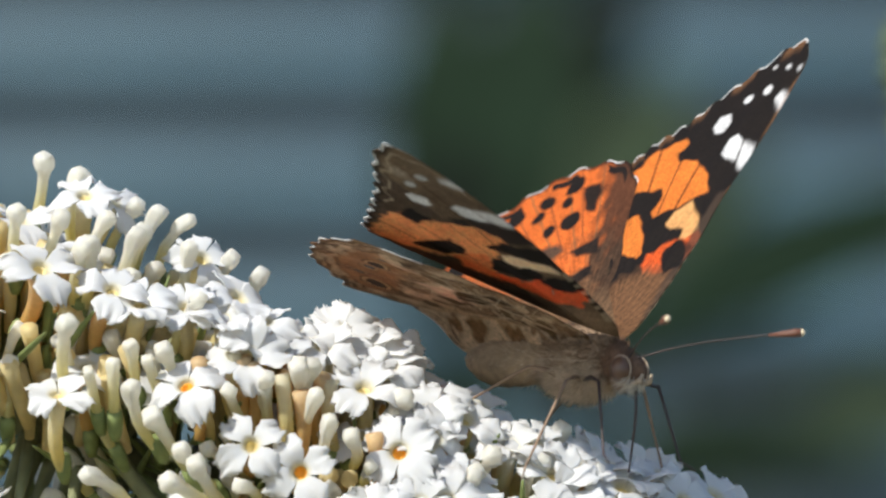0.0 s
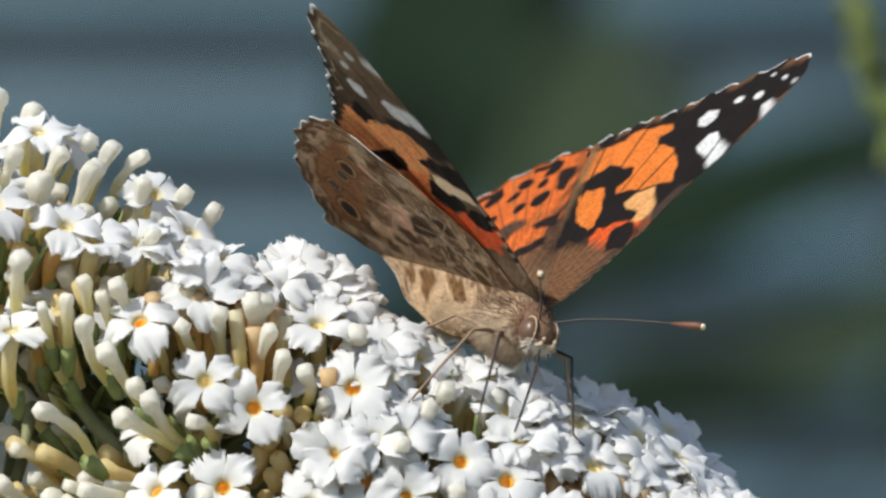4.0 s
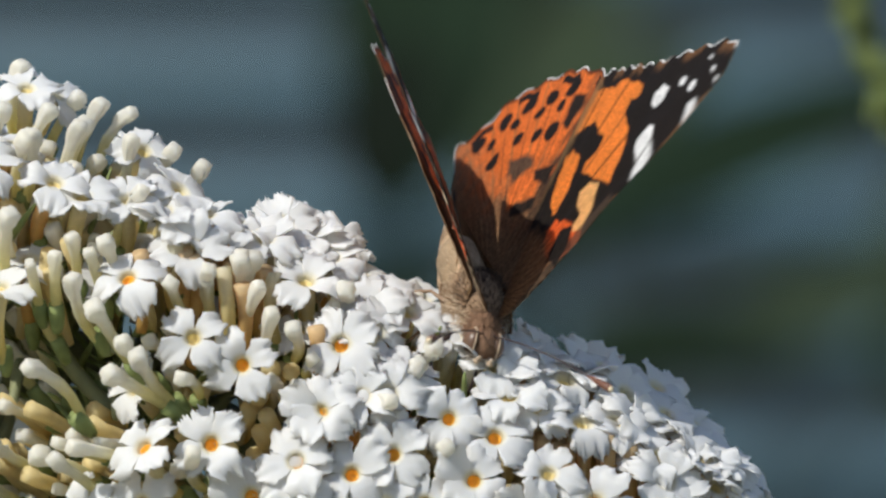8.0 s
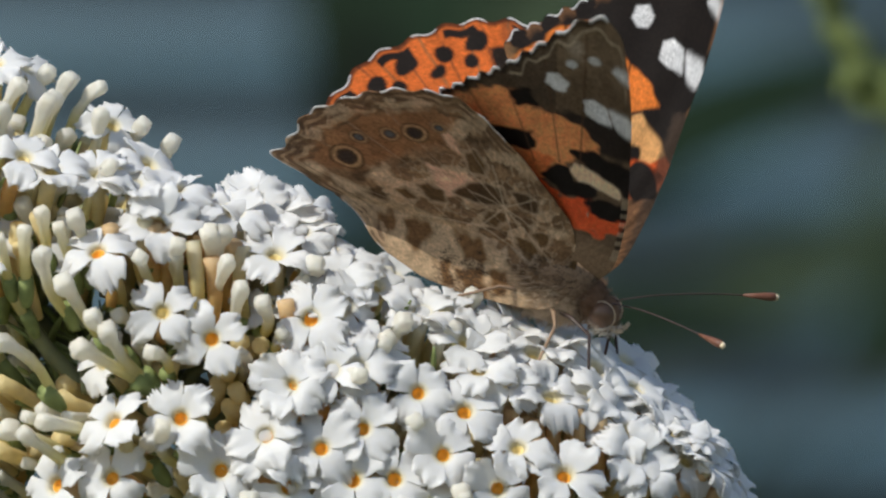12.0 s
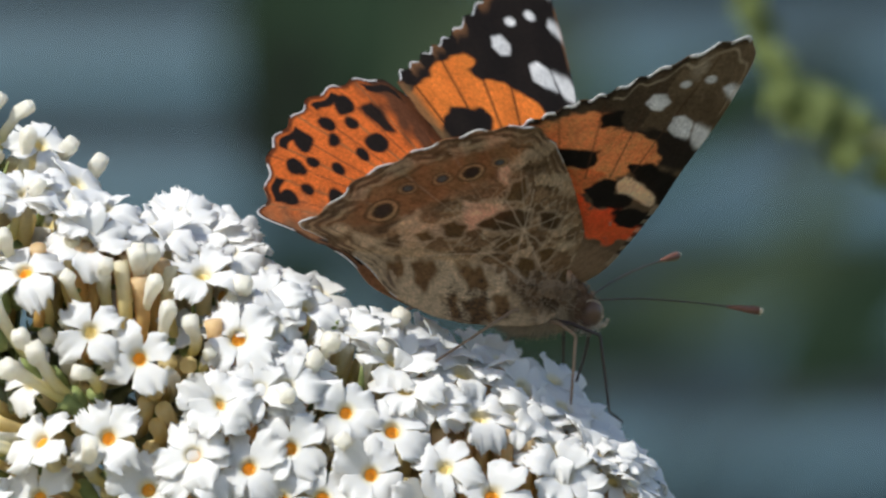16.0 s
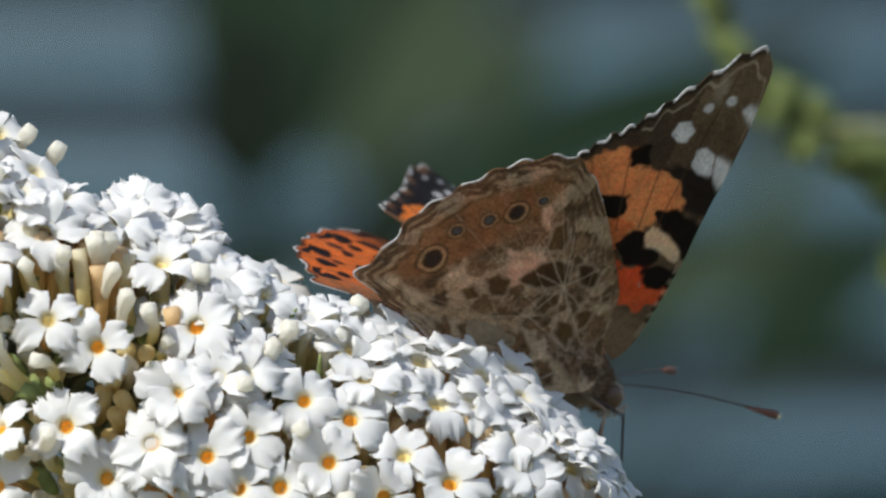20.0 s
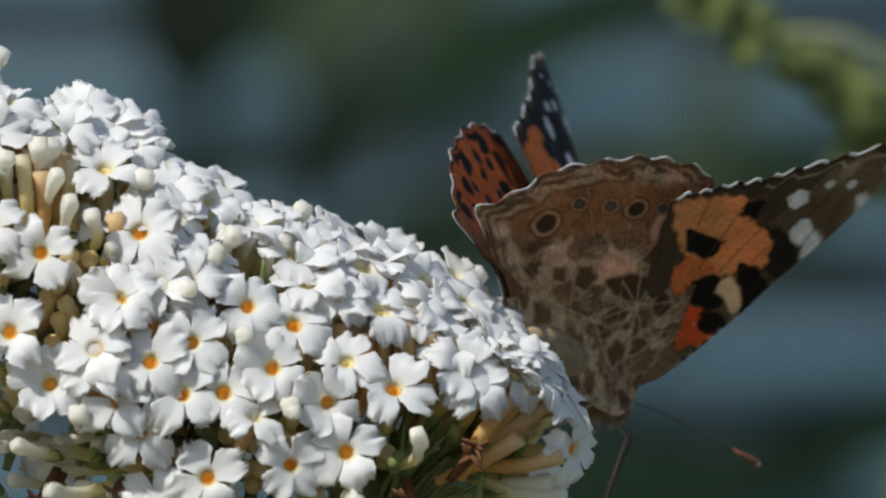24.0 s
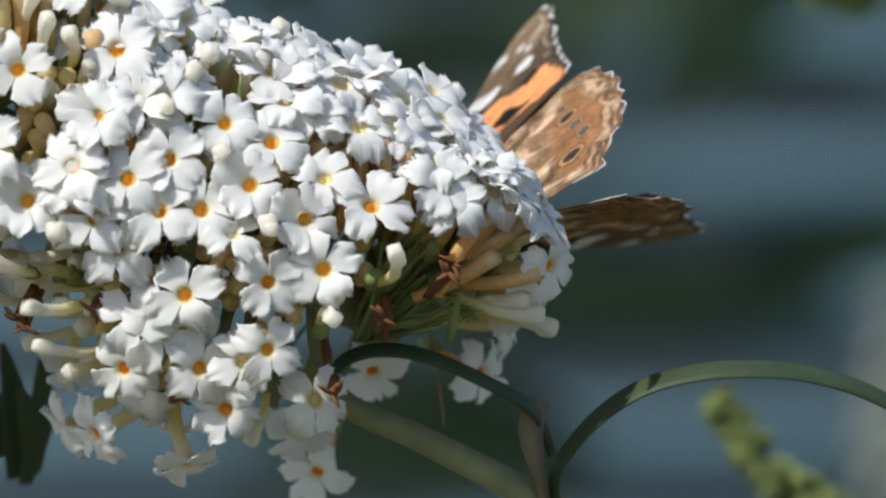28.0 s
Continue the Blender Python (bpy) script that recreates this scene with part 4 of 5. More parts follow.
def cells(u, v, pitch, seed):
    """Nearest and next-nearest distances to scattered points, and which is nearest."""
    rng = np.random.RandomState(seed)
    gu, gv = np.meshgrid(np.arange(-6, 34, pitch), np.arange(-28, 8, pitch))
    cu = (gu + rng.uniform(-0.4, 0.4, gu.shape) * pitch).ravel()
    cv = (gv + rng.uniform(-0.4, 0.4, gv.shape) * pitch).ravel()
    d = np.hypot(u[..., None] - cu, v[..., None] - cv)
    near = d.argmin(-1)
    two = np.partition(d, 1, axis=-1)
    return two[..., 0], two[..., 1], near


def lay(col, mask, rgb):
    m = np.clip(mask, 0, 1)[..., None]
    return col * (1 - m) + np.array(rgb) * m


def veins(u, v, angles, width):
    """Thin lines that fan out from the base."""
    a, r = np.degrees(np.arctan2(v, u)), np.hypot(u, v)
    m = np.zeros(u.shape)
    for k in angles:
        m = np.maximum(m, 1 - np.abs(np.radians(a - k) * r) / width)
    return np.clip(m * 1.6, 0, 1)


def spots(col, rows, u, v, rgb, grow=1.0, seed=1, sharp=5.0):
    for x, y, r in rows:
        d = np.hypot(u - x, v - y) - r * grow * (1 + 0.18 * smooth_noise(u, v, 2.2, seed + int(x * 10)))
        col = lay(col, 0.5 - d * sharp, rgb)
    return col


def ray(u, v, row, width):
    """A thin line between two points, 1 on it and 0 beside it."""
    x0, y0, x1, y1 = row
    ex, ey = x1 - x0, y1 - y0
    t = np.clip(((u - x0) * ex + (v - y0) * ey) / (ex * ex + ey * ey), 0, 1)
    return np.clip(1.6 - 1.6 * np.hypot(u - x0 - ex * t, v - y0 - ey * t) / width, 0, 1)


BLACK, ORANGE, RUST, RED, WHITE = (0.012, 0.008, 0.006), (0.72, 0.20, 0.032), (0.68, 0.150, 0.027), (0.66, 0.10, 0.018), (0.74, 0.73, 0.72)
PALE, TAN, CREAM = (0.74, 0.38, 0.14), (0.20, 0.115, 0.05), (0.68, 0.54, 0.38)


def streaks(u, v, seed):
    """Hair-like scales that run out from the wing's base: values round 1."""
    a, r = np.arctan2(v, u), np.hypot(u, v)
    s = smooth_noise(a * 14, r * 0.35, 1.0, seed) + 0.7 * smooth_noise(a * 34, r * 0.8, 1.0, seed + 1) + 0.6 * smooth_noise(u, v, 0.7, seed + 2)
    return np.clip(1 + 0.32 * s, 0.3, 1.8)[..., None]


def fore_upper(u, v, rim):
    w = 0.14 * smooth_noise(u, v, 1.6, 3)
    col = np.zeros((*u.shape, 3)) + np.array(BLACK)
    for key, rgb in (("orange", ORANGE), ("cell", ORANGE), ("pale", PALE)):
        col = lay(col, 0.5 + 4 * (inside(FORE_UP[key], u, v) + w), rgb)
    col = lay(col, 0.5 + 4 * (inside(FORE_UP_RED, u, v) + w), RED)
    col = lay(col, veins(u, v, (-33, -22, -13, -5), 0.16) * (np.hypot(u, v) > 13) * 0.8, BLACK)
    base = np.hypot(u, v)
    col = lay(col, np.clip((7.6 - base + 3 * w + 0.25 * v) * 0.5, 0, 0.92), (0.19, 0.092, 0.042))
    col = lay(col, np.clip((-v - 0.62 * u - 0.6 + w) * 0.9, 0, 0.85) * (u < 16.5), TAN)
    col = lay(col, np.clip((v - 3.2 + 0.6 * w) * 1.6, 0, 0.8) * (u < 15), (0.07, 0.045, 0.03))
    col = spots(col, [(8.2, 2.7, 1.65), (7.2, -3.0, 0.9)], u, v, BLACK, seed=9)
    col = col * (1 + (streaks(u, v, 51) - 1) * np.clip((13 - base) / 9, 0.15, 1)[..., None])
    for poly in FORE_WHITE:
        col = lay(col, 0.5 + 6 * (inside(poly, u, v) + 0.4 * w + 0.02), WHITE)
    col = spots(col, FORE_WHITE_DOT, u, v, WHITE, 0.95, seed=4)
    col = lay(col, np.clip((rim - 0.93) * 20, 0, 1) * (np.sin(np.arctan2(v, u) * 46) > 0.1) * (u > 15) * 0.5, (0.3, 0.14, 0.06))
    scallop = np.sin(np.arctan2(v + 2, u) * 70)
    col = lay(col, (rim > 0.989) * (u > 12) * (v < 2.2) * (scallop > -0.35) * 1.0, WHITE)
    return col


def hind_upper(u, v, rim):
    w = 0.3 * smooth_noise(u, v, 2.0, 5)
    col = np.zeros((*u.shape, 3)) + np.array(RUST)
    col = lay(col, veins(u, v, (-32, -42, -52, -62, -71, -79), 0.14) * 0.7, TAN)
    base = np.hypot(u, v)
    # the base's own brown, spread further out to paint in shade on the wing
    col = lay(col, np.clip((13.2 - base + 3 * w) * 0.25, 0, 0.95), (0.17, 0.082, 0.038))
    col = lay(col, np.clip((v * 0.7 + u * 0.42 + 1.0 + w * 2) * 0.5, 0, 0.9), (0.05, 0.028, 0.016))
    # brown inner margin, widened likewise: part own colour, part painted shade
    col = lay(col, np.clip((-u * 0.9 + 5.4 + 2 * w) * 0.25, 0, 0.9), (0.20, 0.115, 0.06))
    col = lay(col, (0.5 + 2 * (inside(HIND_UP_BRIGHT, u, v) + 0.3 * w)) * 0.9, (0.66, 0.15, 0.03))
    col = lay(col, (0.5 + 2 * (inside(HIND_UP_BLOT, u, v) + 0.4 * w)) * 0.85, (0.09, 0.05, 0.03))
    for poly in HIND_UP_BAR + [HIND_UP_LEAD]:
        col = lay(col, (0.5 + 3 * (inside(poly, u, v) + 0.3 * w + 0.15)) * 0.95, (0.02, 0.012, 0.008))
    col = lay(col, veins(u, v, (-38, -48, -57, -66, -76), 0.10) * (base > 12.5) * 0.7, (0.10, 0.04, 0.02))
    col = spots(col, HIND_UP_BLACK, u, v, BLACK, 1.02, seed=6)
    col = col * (1 + (streaks(u, v, 61) - 1) * np.clip((17 - base) / 9, 0.2, 1)[..., None])
    col = lay(col, np.clip((0.032 - np.abs(rim - 0.935)) * 90, 0, 1) * (np.sin(np.arctan2(v, u) * 23) > 0.1) * (base > 14), BLACK)
    col = lay(col, np.clip((rim - 0.965) * 60, 0, 1) * (base > 15) * 0.8, BLACK)
    scallop = np.sin(np.arctan2(v, u) * 34)
    col = lay(col, (rim > 0.989) * (base > 15) * (scallop > -0.1) * 1.0, WHITE)
    return col


def fore_lower(u, v, rim):
    w = 0.25 * smooth_noise(u, v, 1.6, 13)
    base = np.hypot(u, v)
    col = np.zeros((*u.shape, 3)) + np.array((0.15, 0.098, 0.058))
    col = lay(col, np.clip((base - 23 + 3 * w) * 0.3, 0, 0.8), (0.22, 0.150, 0.092))
    col = lay(col, 0.5 + 2.0 * (2.1 - np.abs(base - 16.9) + w) * (v > -2), (0.03, 0.02, 0.015))
    col = lay(col, 0.5 + 1.5 * (0.7 - np.hypot((u - 27.3) * 0.5, v + 0.6) + w), (0.40, 0.31, 0.23))
    col = lay(col, 0.5 + 3.0 * (inside(FORE_LOW["orange"], u, v) + w + 0.2), (0.86, 0.34, 0.13))
    col = lay(col, 0.5 + 4 * (inside(FORE_LOW["red"], u, v) + w + 0.1), (0.86, 0.12, 0.035))
    col = lay(col, 0.5 + 3 * (inside(FORE_LOW_LINK, u, v) + w + 0.1), (0.86, 0.22, 0.07))
    col = lay(col, 0.5 + 4 * (inside(FORE_LOW["pale"], u, v) + w), (0.84, 0.62, 0.42))
    for poly in FORE_LOW_BLACK:
        col = lay(col, 0.5 + 4 * (inside(poly, u, v) + 0.7 * w + 0.22), BLACK)
    col = lay(col, veins(u, v, (-36, -27, -17, -7, 1), 0.12) * (base > 12.5) * 0.65, (0.09, 0.045, 0.025))
    col = lay(col, np.clip((5.2 - base + 2 * w) * 0.5, 0, 0.9), (0.27, 0.18, 0.11))
    col = col * (1 + (streaks(u, v, 81) - 1) * 0.25)
    col = np.clip(col * 1.15, 0, 0.9)
    for poly in FORE_WHITE:
        col = lay(col, 0.5 + 5 * (inside(poly, u, v) + 0.3 * w + 0.05), WHITE)
    col = spots(col, FORE_WHITE_DOT[:2], u, v, WHITE, 1.0, seed=15)
    col = lay(col, (np.abs(rim - 0.93 - 0.02 * np.sin(np.arctan2(v, u) * 60)) < 0.008) * (u > 22) * 0.6, CREAM)
    dash = (np.sin(u * 5.5) > 0) * (v > 2.6) * (u > 3) * (u < 9)
    col = lay(col, dash * (rim > 0.86) * 0.7, BLACK)
    col = lay(col, (1 - dash) * (rim > 0.84) * (v > 2.6) * (u > 2) * (u < 10) * 0.4, CREAM)
    scallop = np.sin(np.arctan2(v + 2, u) * 70)
    col = lay(col, np.clip((rim - 0.95) * 40, 0, 1) * (u > 15) * (v < 2) * 0.7, BLACK)
    col = lay(col, (rim > 0.982) * (u > 12) * (v < 2.2) * (scallop > -0.35) * 1.0, WHITE)
    return col


def hind_lower(u, v, rim):
    w = smooth_noise(u, v, 2.4, 23) + 0.5 * smooth_noise(u, v, 0.9, 27)
    fine = 0.12 * smooth_noise(u, v, 1.3, 41)
    base = np.hypot(u, v)
    fold = inside(HIND_LOW_FOLD, u, v)
    d1, d2, near = cells(u + 0.5 * w, v + 0.5 * smooth_noise(u, v, 2.0, 29), 2.0, 31)
    tone = np.random.RandomState(5).uniform(0, 1, near.max() + 1)[near]
    col = np.zeros((*u.shape, 3)) + np.array((0.20, 0.118, 0.062))
    col = col * (0.5 + 0.9 * tone[..., None])
    col = lay(col, (tone > 0.72) * 0.8, (0.50, 0.365, 0.245))
    col = lay(col, np.clip(0.25 + w * 1.2, 0, 1) * 0.55, (0.38, 0.235, 0.132))
    inner = np.clip((15.0 - base) * 0.5, 0, 1)
    col = lay(col, np.clip(1.0 - (d2 - d1) / 0.26, 0, 1) * inner * 0.65, (0.54, 0.40, 0.275))
    col = lay(col, (0.5 + 1.2 * (inside(HIND_LOW_BAND, u, v) + 2 * fine)) * 0.9, (0.29, 0.140, 0.062))
    col = lay(col, 0.5 + 1.5 * (fold + fine), (0.50, 0.35, 0.215))
    for poly in HIND_LOW_LIGHT:
        col = lay(col, (0.5 + 1.6 * (inside(poly, u, v) + 2 * fine)) * 0.85, (0.56, 0.41, 0.27))
    for poly in HIND_LOW_PINK:
        col = lay(col, 0.5 + 2.2 * (inside(poly, u, v) + fine), (0.66, 0.42, 0.29))
    for k, poly in enumerate(HIND_LOW_PATCH):
        d = inside(poly, u, v) + fine
        col = lay(col, (0.5 + 3 * (d + 0.34)) * 0.7, (0.48, 0.35, 0.24))
        col = lay(col, (0.5 + 3.2 * (d + 0.10)) * 0.9, (0.085, 0.048, 0.022) if k in (0, 5) else (0.135, 0.078, 0.034))
    for poly in HIND_LOW_CELL:
        col = lay(col, (0.5 + 2.6 * (inside(poly, u, v) + 2 * fine + 0.1)) * 0.85, (0.19, 0.100, 0.042))
    speck = np.random.RandomState(8).uniform(0, 1, u.shape) > 0.6
    col = lay(col, speck * np.clip(fold, 0, 1) * (np.hypot(u + 3.1, v + 5.4) < 2.2 + w) * 0.85, (0.05, 0.03, 0.02))
    col = col * (1 + (streaks(u, v, 71) - 1) * 0.45) * (1 + 0.14 * smooth_noise(u, v, 6.0, 73))[..., None]
    for row in HIND_LOW_RAYS:
        col = lay(col, ray(u + 0.25 * fine, v + 0.25 * fine, row, 0.13) * 0.5, (0.60, 0.47, 0.34))
    col = lay(col, veins(u, v, (-10, -30, -46, -58, -70, -82), 0.10) * np.clip((base - 3) * 0.25, 0, 0.22), (0.62, 0.48, 0.34))
    for i, (x, y, r) in enumerate(HIND_LOW_EYE):
        d = np.hypot(u - x, v - y) * (1 + 0.06 * w)
        pupil = (0.045, 0.030, 0.024) if i in (0, 3) else (0.10, 0.105, 0.11)
        for k, rgb in ((1.30, (0.12, 0.065, 0.03)), (1.06, (0.46, 0.27, 0.135)), (0.80, (0.06, 0.034, 0.02)), (0.52, pupil)):
            col = lay(col, (0.5 + (r * k - d) * 5) * 0.92, rgb)
    edge = rim + 0.012 * np.sin(np.arctan2(v, u) * 34) + 0.006 * w
    for lo, hi, rgb in ((0.83, 0.855, (0.11, 0.065, 0.035)), (0.865, 0.895, (0.46, 0.32, 0.20)), (0.905, 0.935, (0.10, 0.055, 0.035)), (0.935, 0.955, (0.42, 0.28, 0.17)), (0.958, 0.982, (0.06, 0.035, 0.024))):
        col = lay(col, ((edge > lo) & (edge < hi) & (base > 13) & (u + 0.3 * v > -7)) * np.clip(0.4 + 0.5 * w, 0.1, 0.8), rgb)
    scallop = np.sin(np.arctan2(v, u) * 34)
    col = np.clip(col * 1.26, 0, 0.85)
    col = lay(col, (rim > 0.988) * (base > 13) * (scallop > -0.2) * 0.9, WHITE)
    return col


def wing(name, edge, hub, upper, lower, side, parent, teeth):
    """A wing in its own flat frame: x forward, y outward; two scaled skins a hair apart with a rolled edge."""
    outline = [(p.x, p.y) for p in spline([(x, y, 0) for x, y in edge + [edge[0]]], 8)]
    n, rings = 330, 120
    ang = np.degrees(np.arctan2([p[1] - hub[1] for p in outline], [p[0] - hub[0] for p in outline]))
    rad = np.hypot([p[1] - hub[1] for p in outline], [p[0] - hub[0] for p in outline])
    order = np.argsort(ang)
    ang, rad = ang[order], rad[order]
    weight = np.interp(np.linspace(-180, 180, 721), ang, rad, period=360)
    cum = np.concatenate([[0], np.cumsum(weight + 1.5)])
    a = np.interp(np.linspace(0, cum[-1], n, endpoint=False), cum, np.linspace(-180, 180.5, 722))
    r = np.interp(a, ang, rad, period=360)
    r = r * (1 + teeth * np.where(r > 12, np.sin(np.radians(a) * (70 if name == "forewing" else 34)) * (a < 8), 0))
    rho = (np.arange(1, rings + 1) / rings) ** 0.8
    u = hub[0] + np.outer(rho, r * np.cos(np.radians(a)))
    v = hub[1] + np.outer(rho, r * np.sin(np.radians(a)))
    rim = np.repeat(rho[:, None], n, 1)
    base = np.hypot(u, v)
    lift = 0.6 * np.sin(np.clip(base / 30, 0, 1) * math.pi) * (0.6 + 0.02 * v) + 0.10 * np.sin(np.arctan2(v, u) * 26) * np.clip(base / 14, 0, 1) * 0.7
    thick = 0.09 + 0.16 * np.exp(-base / 5)
    fold = np.minimum(u - 0.6, 0) if name == "hindwing" else 0 * u
    lift = lift + 0.75 * fold
    skins = []
    for k, paint in ((1, upper), (-1, lower)):
        col = paint(u, v, rim)
        grainy = 1 + 0.14 * np.random.RandomState(11 + k).normal(size=u.shape)[..., None]
        skins.append((np.stack([v, (u - 0.28 * fold) * side, lift + k * thick * (1 - 0.6 * rim ** 8)], -1) * MM, np.clip(col * grainy, 0, 1)))
    verts = np.concatenate([s[0].reshape(-1, 3) for s in skins] + [[[hub[1] * MM, hub[0] * side * MM, 0.0002]], [[hub[1] * MM, hub[0] * side * MM, -0.0002]]])
    cols = np.concatenate([s[1].reshape(-1, 3) for s in skins] + [[TAN], [CREAM]])
    faces, size = [], n * rings
    for k in (0, 1):
        o, hub_i = k * size, 2 * size + k
        flip = (k == 0) == (side > 0)
        for j in range(rings - 1):
            for i in range(n):
                q = (o + j * n + i, o + (j + 1) * n + i, o + (j + 1) * n + (i + 1) % n, o + j * n + (i + 1) % n)
                faces.append(q[::-1] if flip else q)
        for i in range(n):
            q = (hub_i, o + i, o + (i + 1) % n)
            faces.append(q[::-1] if flip else q)
    o = (rings - 1) * n
    for i in range(n):
        faces.append((o + i, size + o + i, size + o + (i + 1) % n, o + (i + 1) % n))
    me = bpy.data.meshes.new(name)
    me.from_pydata(verts.tolist(), [], faces)
    layer = me.color_attributes.new("pattern", "FLOAT_COLOR", "POINT")
    layer.data.foreach_set("color", np.concatenate([cols, np.ones((len(cols), 1))], 1).astype(np.float32).ravel())
    me.polygons.foreach_set("use_smooth", [True] * len(me.polygons))
    me.materials.append(WING)
    me.update()
    ob = new(name, me)
    ob.parent = parent
    return ob


butterfly = empty("butterfly")
tagged(butterfly, "orange and black butterfly with white wing spots, feeding on the flower", "butterfly")
WINGS = {}
for side, sign in (("left", 1), ("right", -1)):
    WINGS[side, "fore"] = tagged(wing("forewing", FORE_EDGE, (7.0, 1.2), fore_upper, fore_lower, sign, butterfly, 0.012), "orange and black forewing with white spots near its tip")
    WINGS[side, "hind"] = tagged(wing("hindwing", HIND_EDGE, (4.0, -6.5), hind_upper, hind_lower, sign, butterfly, 0.014), "orange hindwing with black dots, mottled brown below")


def hairs(bm, centre, radii, count, length, seed, keep):
    """Fine tapering hairs that stand on an egg-shaped body and lean back."""
    rnd = random.Random(seed)
    for _ in range(count):
        d = Vector((rnd.gauss(0, 1), rnd.gauss(0, 1), rnd.gauss(0, 1))).normalized()
        if not keep(d):
            continue
        p = Vector(centre) + Vector([d[i] * radii[i] for i in range(3)])
        lean = (d + Vector((-0.7, rnd.uniform(-0.3, 0.3), rnd.uniform(-0.3, 0.2)))).normalized()
        side = lean.cross(Vector((rnd.random(), rnd.random(), rnd.random()))).normalized() * 0.00004
        up = lean.cross(side).normalized() * 0.00004
        tip = bm.verts.new(p + lean * length * rnd.uniform(0.5, 1.2))
        foot = [bm.verts.new(p + q) for q in (side, -side * 0.5 + up, -side * 0.5 - up)]
        for k in range(3):
            bm.faces.new((foot[k], foot[(k + 1) % 3], tip))


def body():
    bm = bmesh.new()
    blob(bm, (0.0005, 0, -0.0010), (0.0041, 0.0020, 0.0024), seg=20, rings=14)
    thorax = part("thorax", bm, SIDEFUR, butterfly, "furry brown thorax")
    bm = bmesh.new()
    hairs(bm, (0.0005, 0, -0.0012), (0.0042, 0.0023, 0.0028), 1500, 0.0006, 3, lambda d: d.z > 0.1)
    part("back_fur", bm, DARKFUR, thorax, smooth=False)
    bm = bmesh.new()
    blob(bm, (0.0000, 0, -0.0022), (0.0042, 0.0020, 0.0026), seg=20, rings=14)
    hairs(bm, (0.0000, 0, -0.0022), (0.0042, 0.0020, 0.0026), 3600, 0.0012, 4, lambda d: d.z < 0.4)
    part("breast", bm, FUR, thorax, "cream furry breast")
    bm = bmesh.new()
    hairs(bm, (0.0000, 0, -0.0012), (0.0040, 0.0023, 0.0024), 1800, 0.0011, 9, lambda d: abs(d.z) < 0.45)
    part("side_fur", bm, SIDEFUR, thorax, smooth=False)
    bm = bmesh.new()
    sweep(bm, spline([(-0.002, 0, -0.0015), (-0.005, 0, -0.0017), (-0.0085, 0, -0.0018), (-0.0115, 0, -0.0017), (-0.0138, 0, -0.0014)], 6),
          [0.0013 + 0.0006 * math.sin(i / 24 * math.pi) + 0.00007 * (i % 3 == 0) - 0.0012 * max(0, (i - 15) / 9) ** 1.5 for i in range(25)], 18, 1.1)
    abdomen = part("abdomen", bm, BELLY, butterfly, "cream and brown banded abdomen")
    bm = bmesh.new()
    hairs(bm, (-0.0070, 0, -0.0017), (0.0058, 0.0016, 0.0018), 1500, 0.0008, 8, lambda d: True)
    part("abdomen_fur", bm, FUR, abdomen, smooth=False)
    bm = bmesh.new()
    blob(bm, (0.0053, 0, -0.0026), (0.0016, 0.0014, 0.0015), seg=16, rings=12)
    hairs(bm, (0.0053, 0, -0.0026), (0.0016, 0.0014, 0.0015), 260, 0.0007, 5, lambda d: abs(d.y) < 0.6)
    head = part("head", bm, HEADFUR, butterfly, "brown head")
    bm = bmesh.new()
    blob(bm, (0.0056, 0, -0.0033), (0.0011, 0.0011, 0.0008), seg=14, rings=10)
    hairs(bm, (0.0058, 0, -0.0032), (0.0013, 0.0013, 0.0010), 500, 0.0007, 15, lambda d: d.z < 0.1)
    part("face", bm, FACE, head, "cream furry face")
    bm = bmesh.new()
    blob(bm, (0.0041, 0, -0.0018), (0.0014, 0.0015, 0.0017), seg=14, rings=10)
    hairs(bm, (0.0041, 0, -0.0018), (0.0014, 0.0015, 0.0017), 700, 0.0008, 16, lambda d: True)
    part("collar", bm, HEADFUR, head, "reddish brown fur behind the head")
    for s in (1, -1):
        bm = bmesh.new()
        blob(bm, (0.0056, 0.0010 * s, -0.0025), (0.0011, 0.00080, 0.00115), seg=18, rings=12)
        part("eye", bm, EYEMAT, head, "large brown compound eye")
        bm = bmesh.new()
        ring = [Vector((0.0056 + 0.00118 * math.cos(q * math.tau / 24), 0.00105 * s, -0.0025 + 0.00123 * math.sin(q * math.tau / 24))) for q in range(25)]
        sweep(bm, ring, 0.00007, 6, side_dir=(0, 1, 0))
        part("eye_ring", bm, FUR, head, "thin cream ring round the eye")
        bm = bmesh.new()
        sweep(bm, spline([(0.0064, 0.0005 * s, -0.0036), (0.0074, 0.0006 * s, -0.0034), (0.0077, 0.0005 * s, -0.0028)], 4), [0.00012 + 0.00010 * math.sin(i / 8 * math.pi) for i in range(9)], 8)
        part("palp", bm, FUR, head, "short hairy palp")
        bm = bmesh.new()
        line = spline([(0.0060, 0.0005 * s, -0.0014), (0.0090, 0.0025 * s, -0.0003), (0.0130, 0.0052 * s, 0.0006), (0.0172, 0.0078 * s, 0.0012)], 6)
        sweep(bm, line, 0.00007, 8)
        antenna = part("antenna", bm, DARKLEG, head, "thin dark antenna with a pale tip")
        bm = bmesh.new()
        d = (line[-1] - line[-2]).normalized()
        sweep(bm, [line[-1] - d * 0.0024, line[-1] - d * 0.0011, line[-1] - d * 0.0001, line[-1] + d * 0.0004, line[-1] + d * 0.0005], [0.0001, 0.00026, 0.00036, 0.00034, 0.00022], 10)
        club = part("club", bm, CLUB, antenna, "red-brown rounded club")
        bm = bmesh.new()
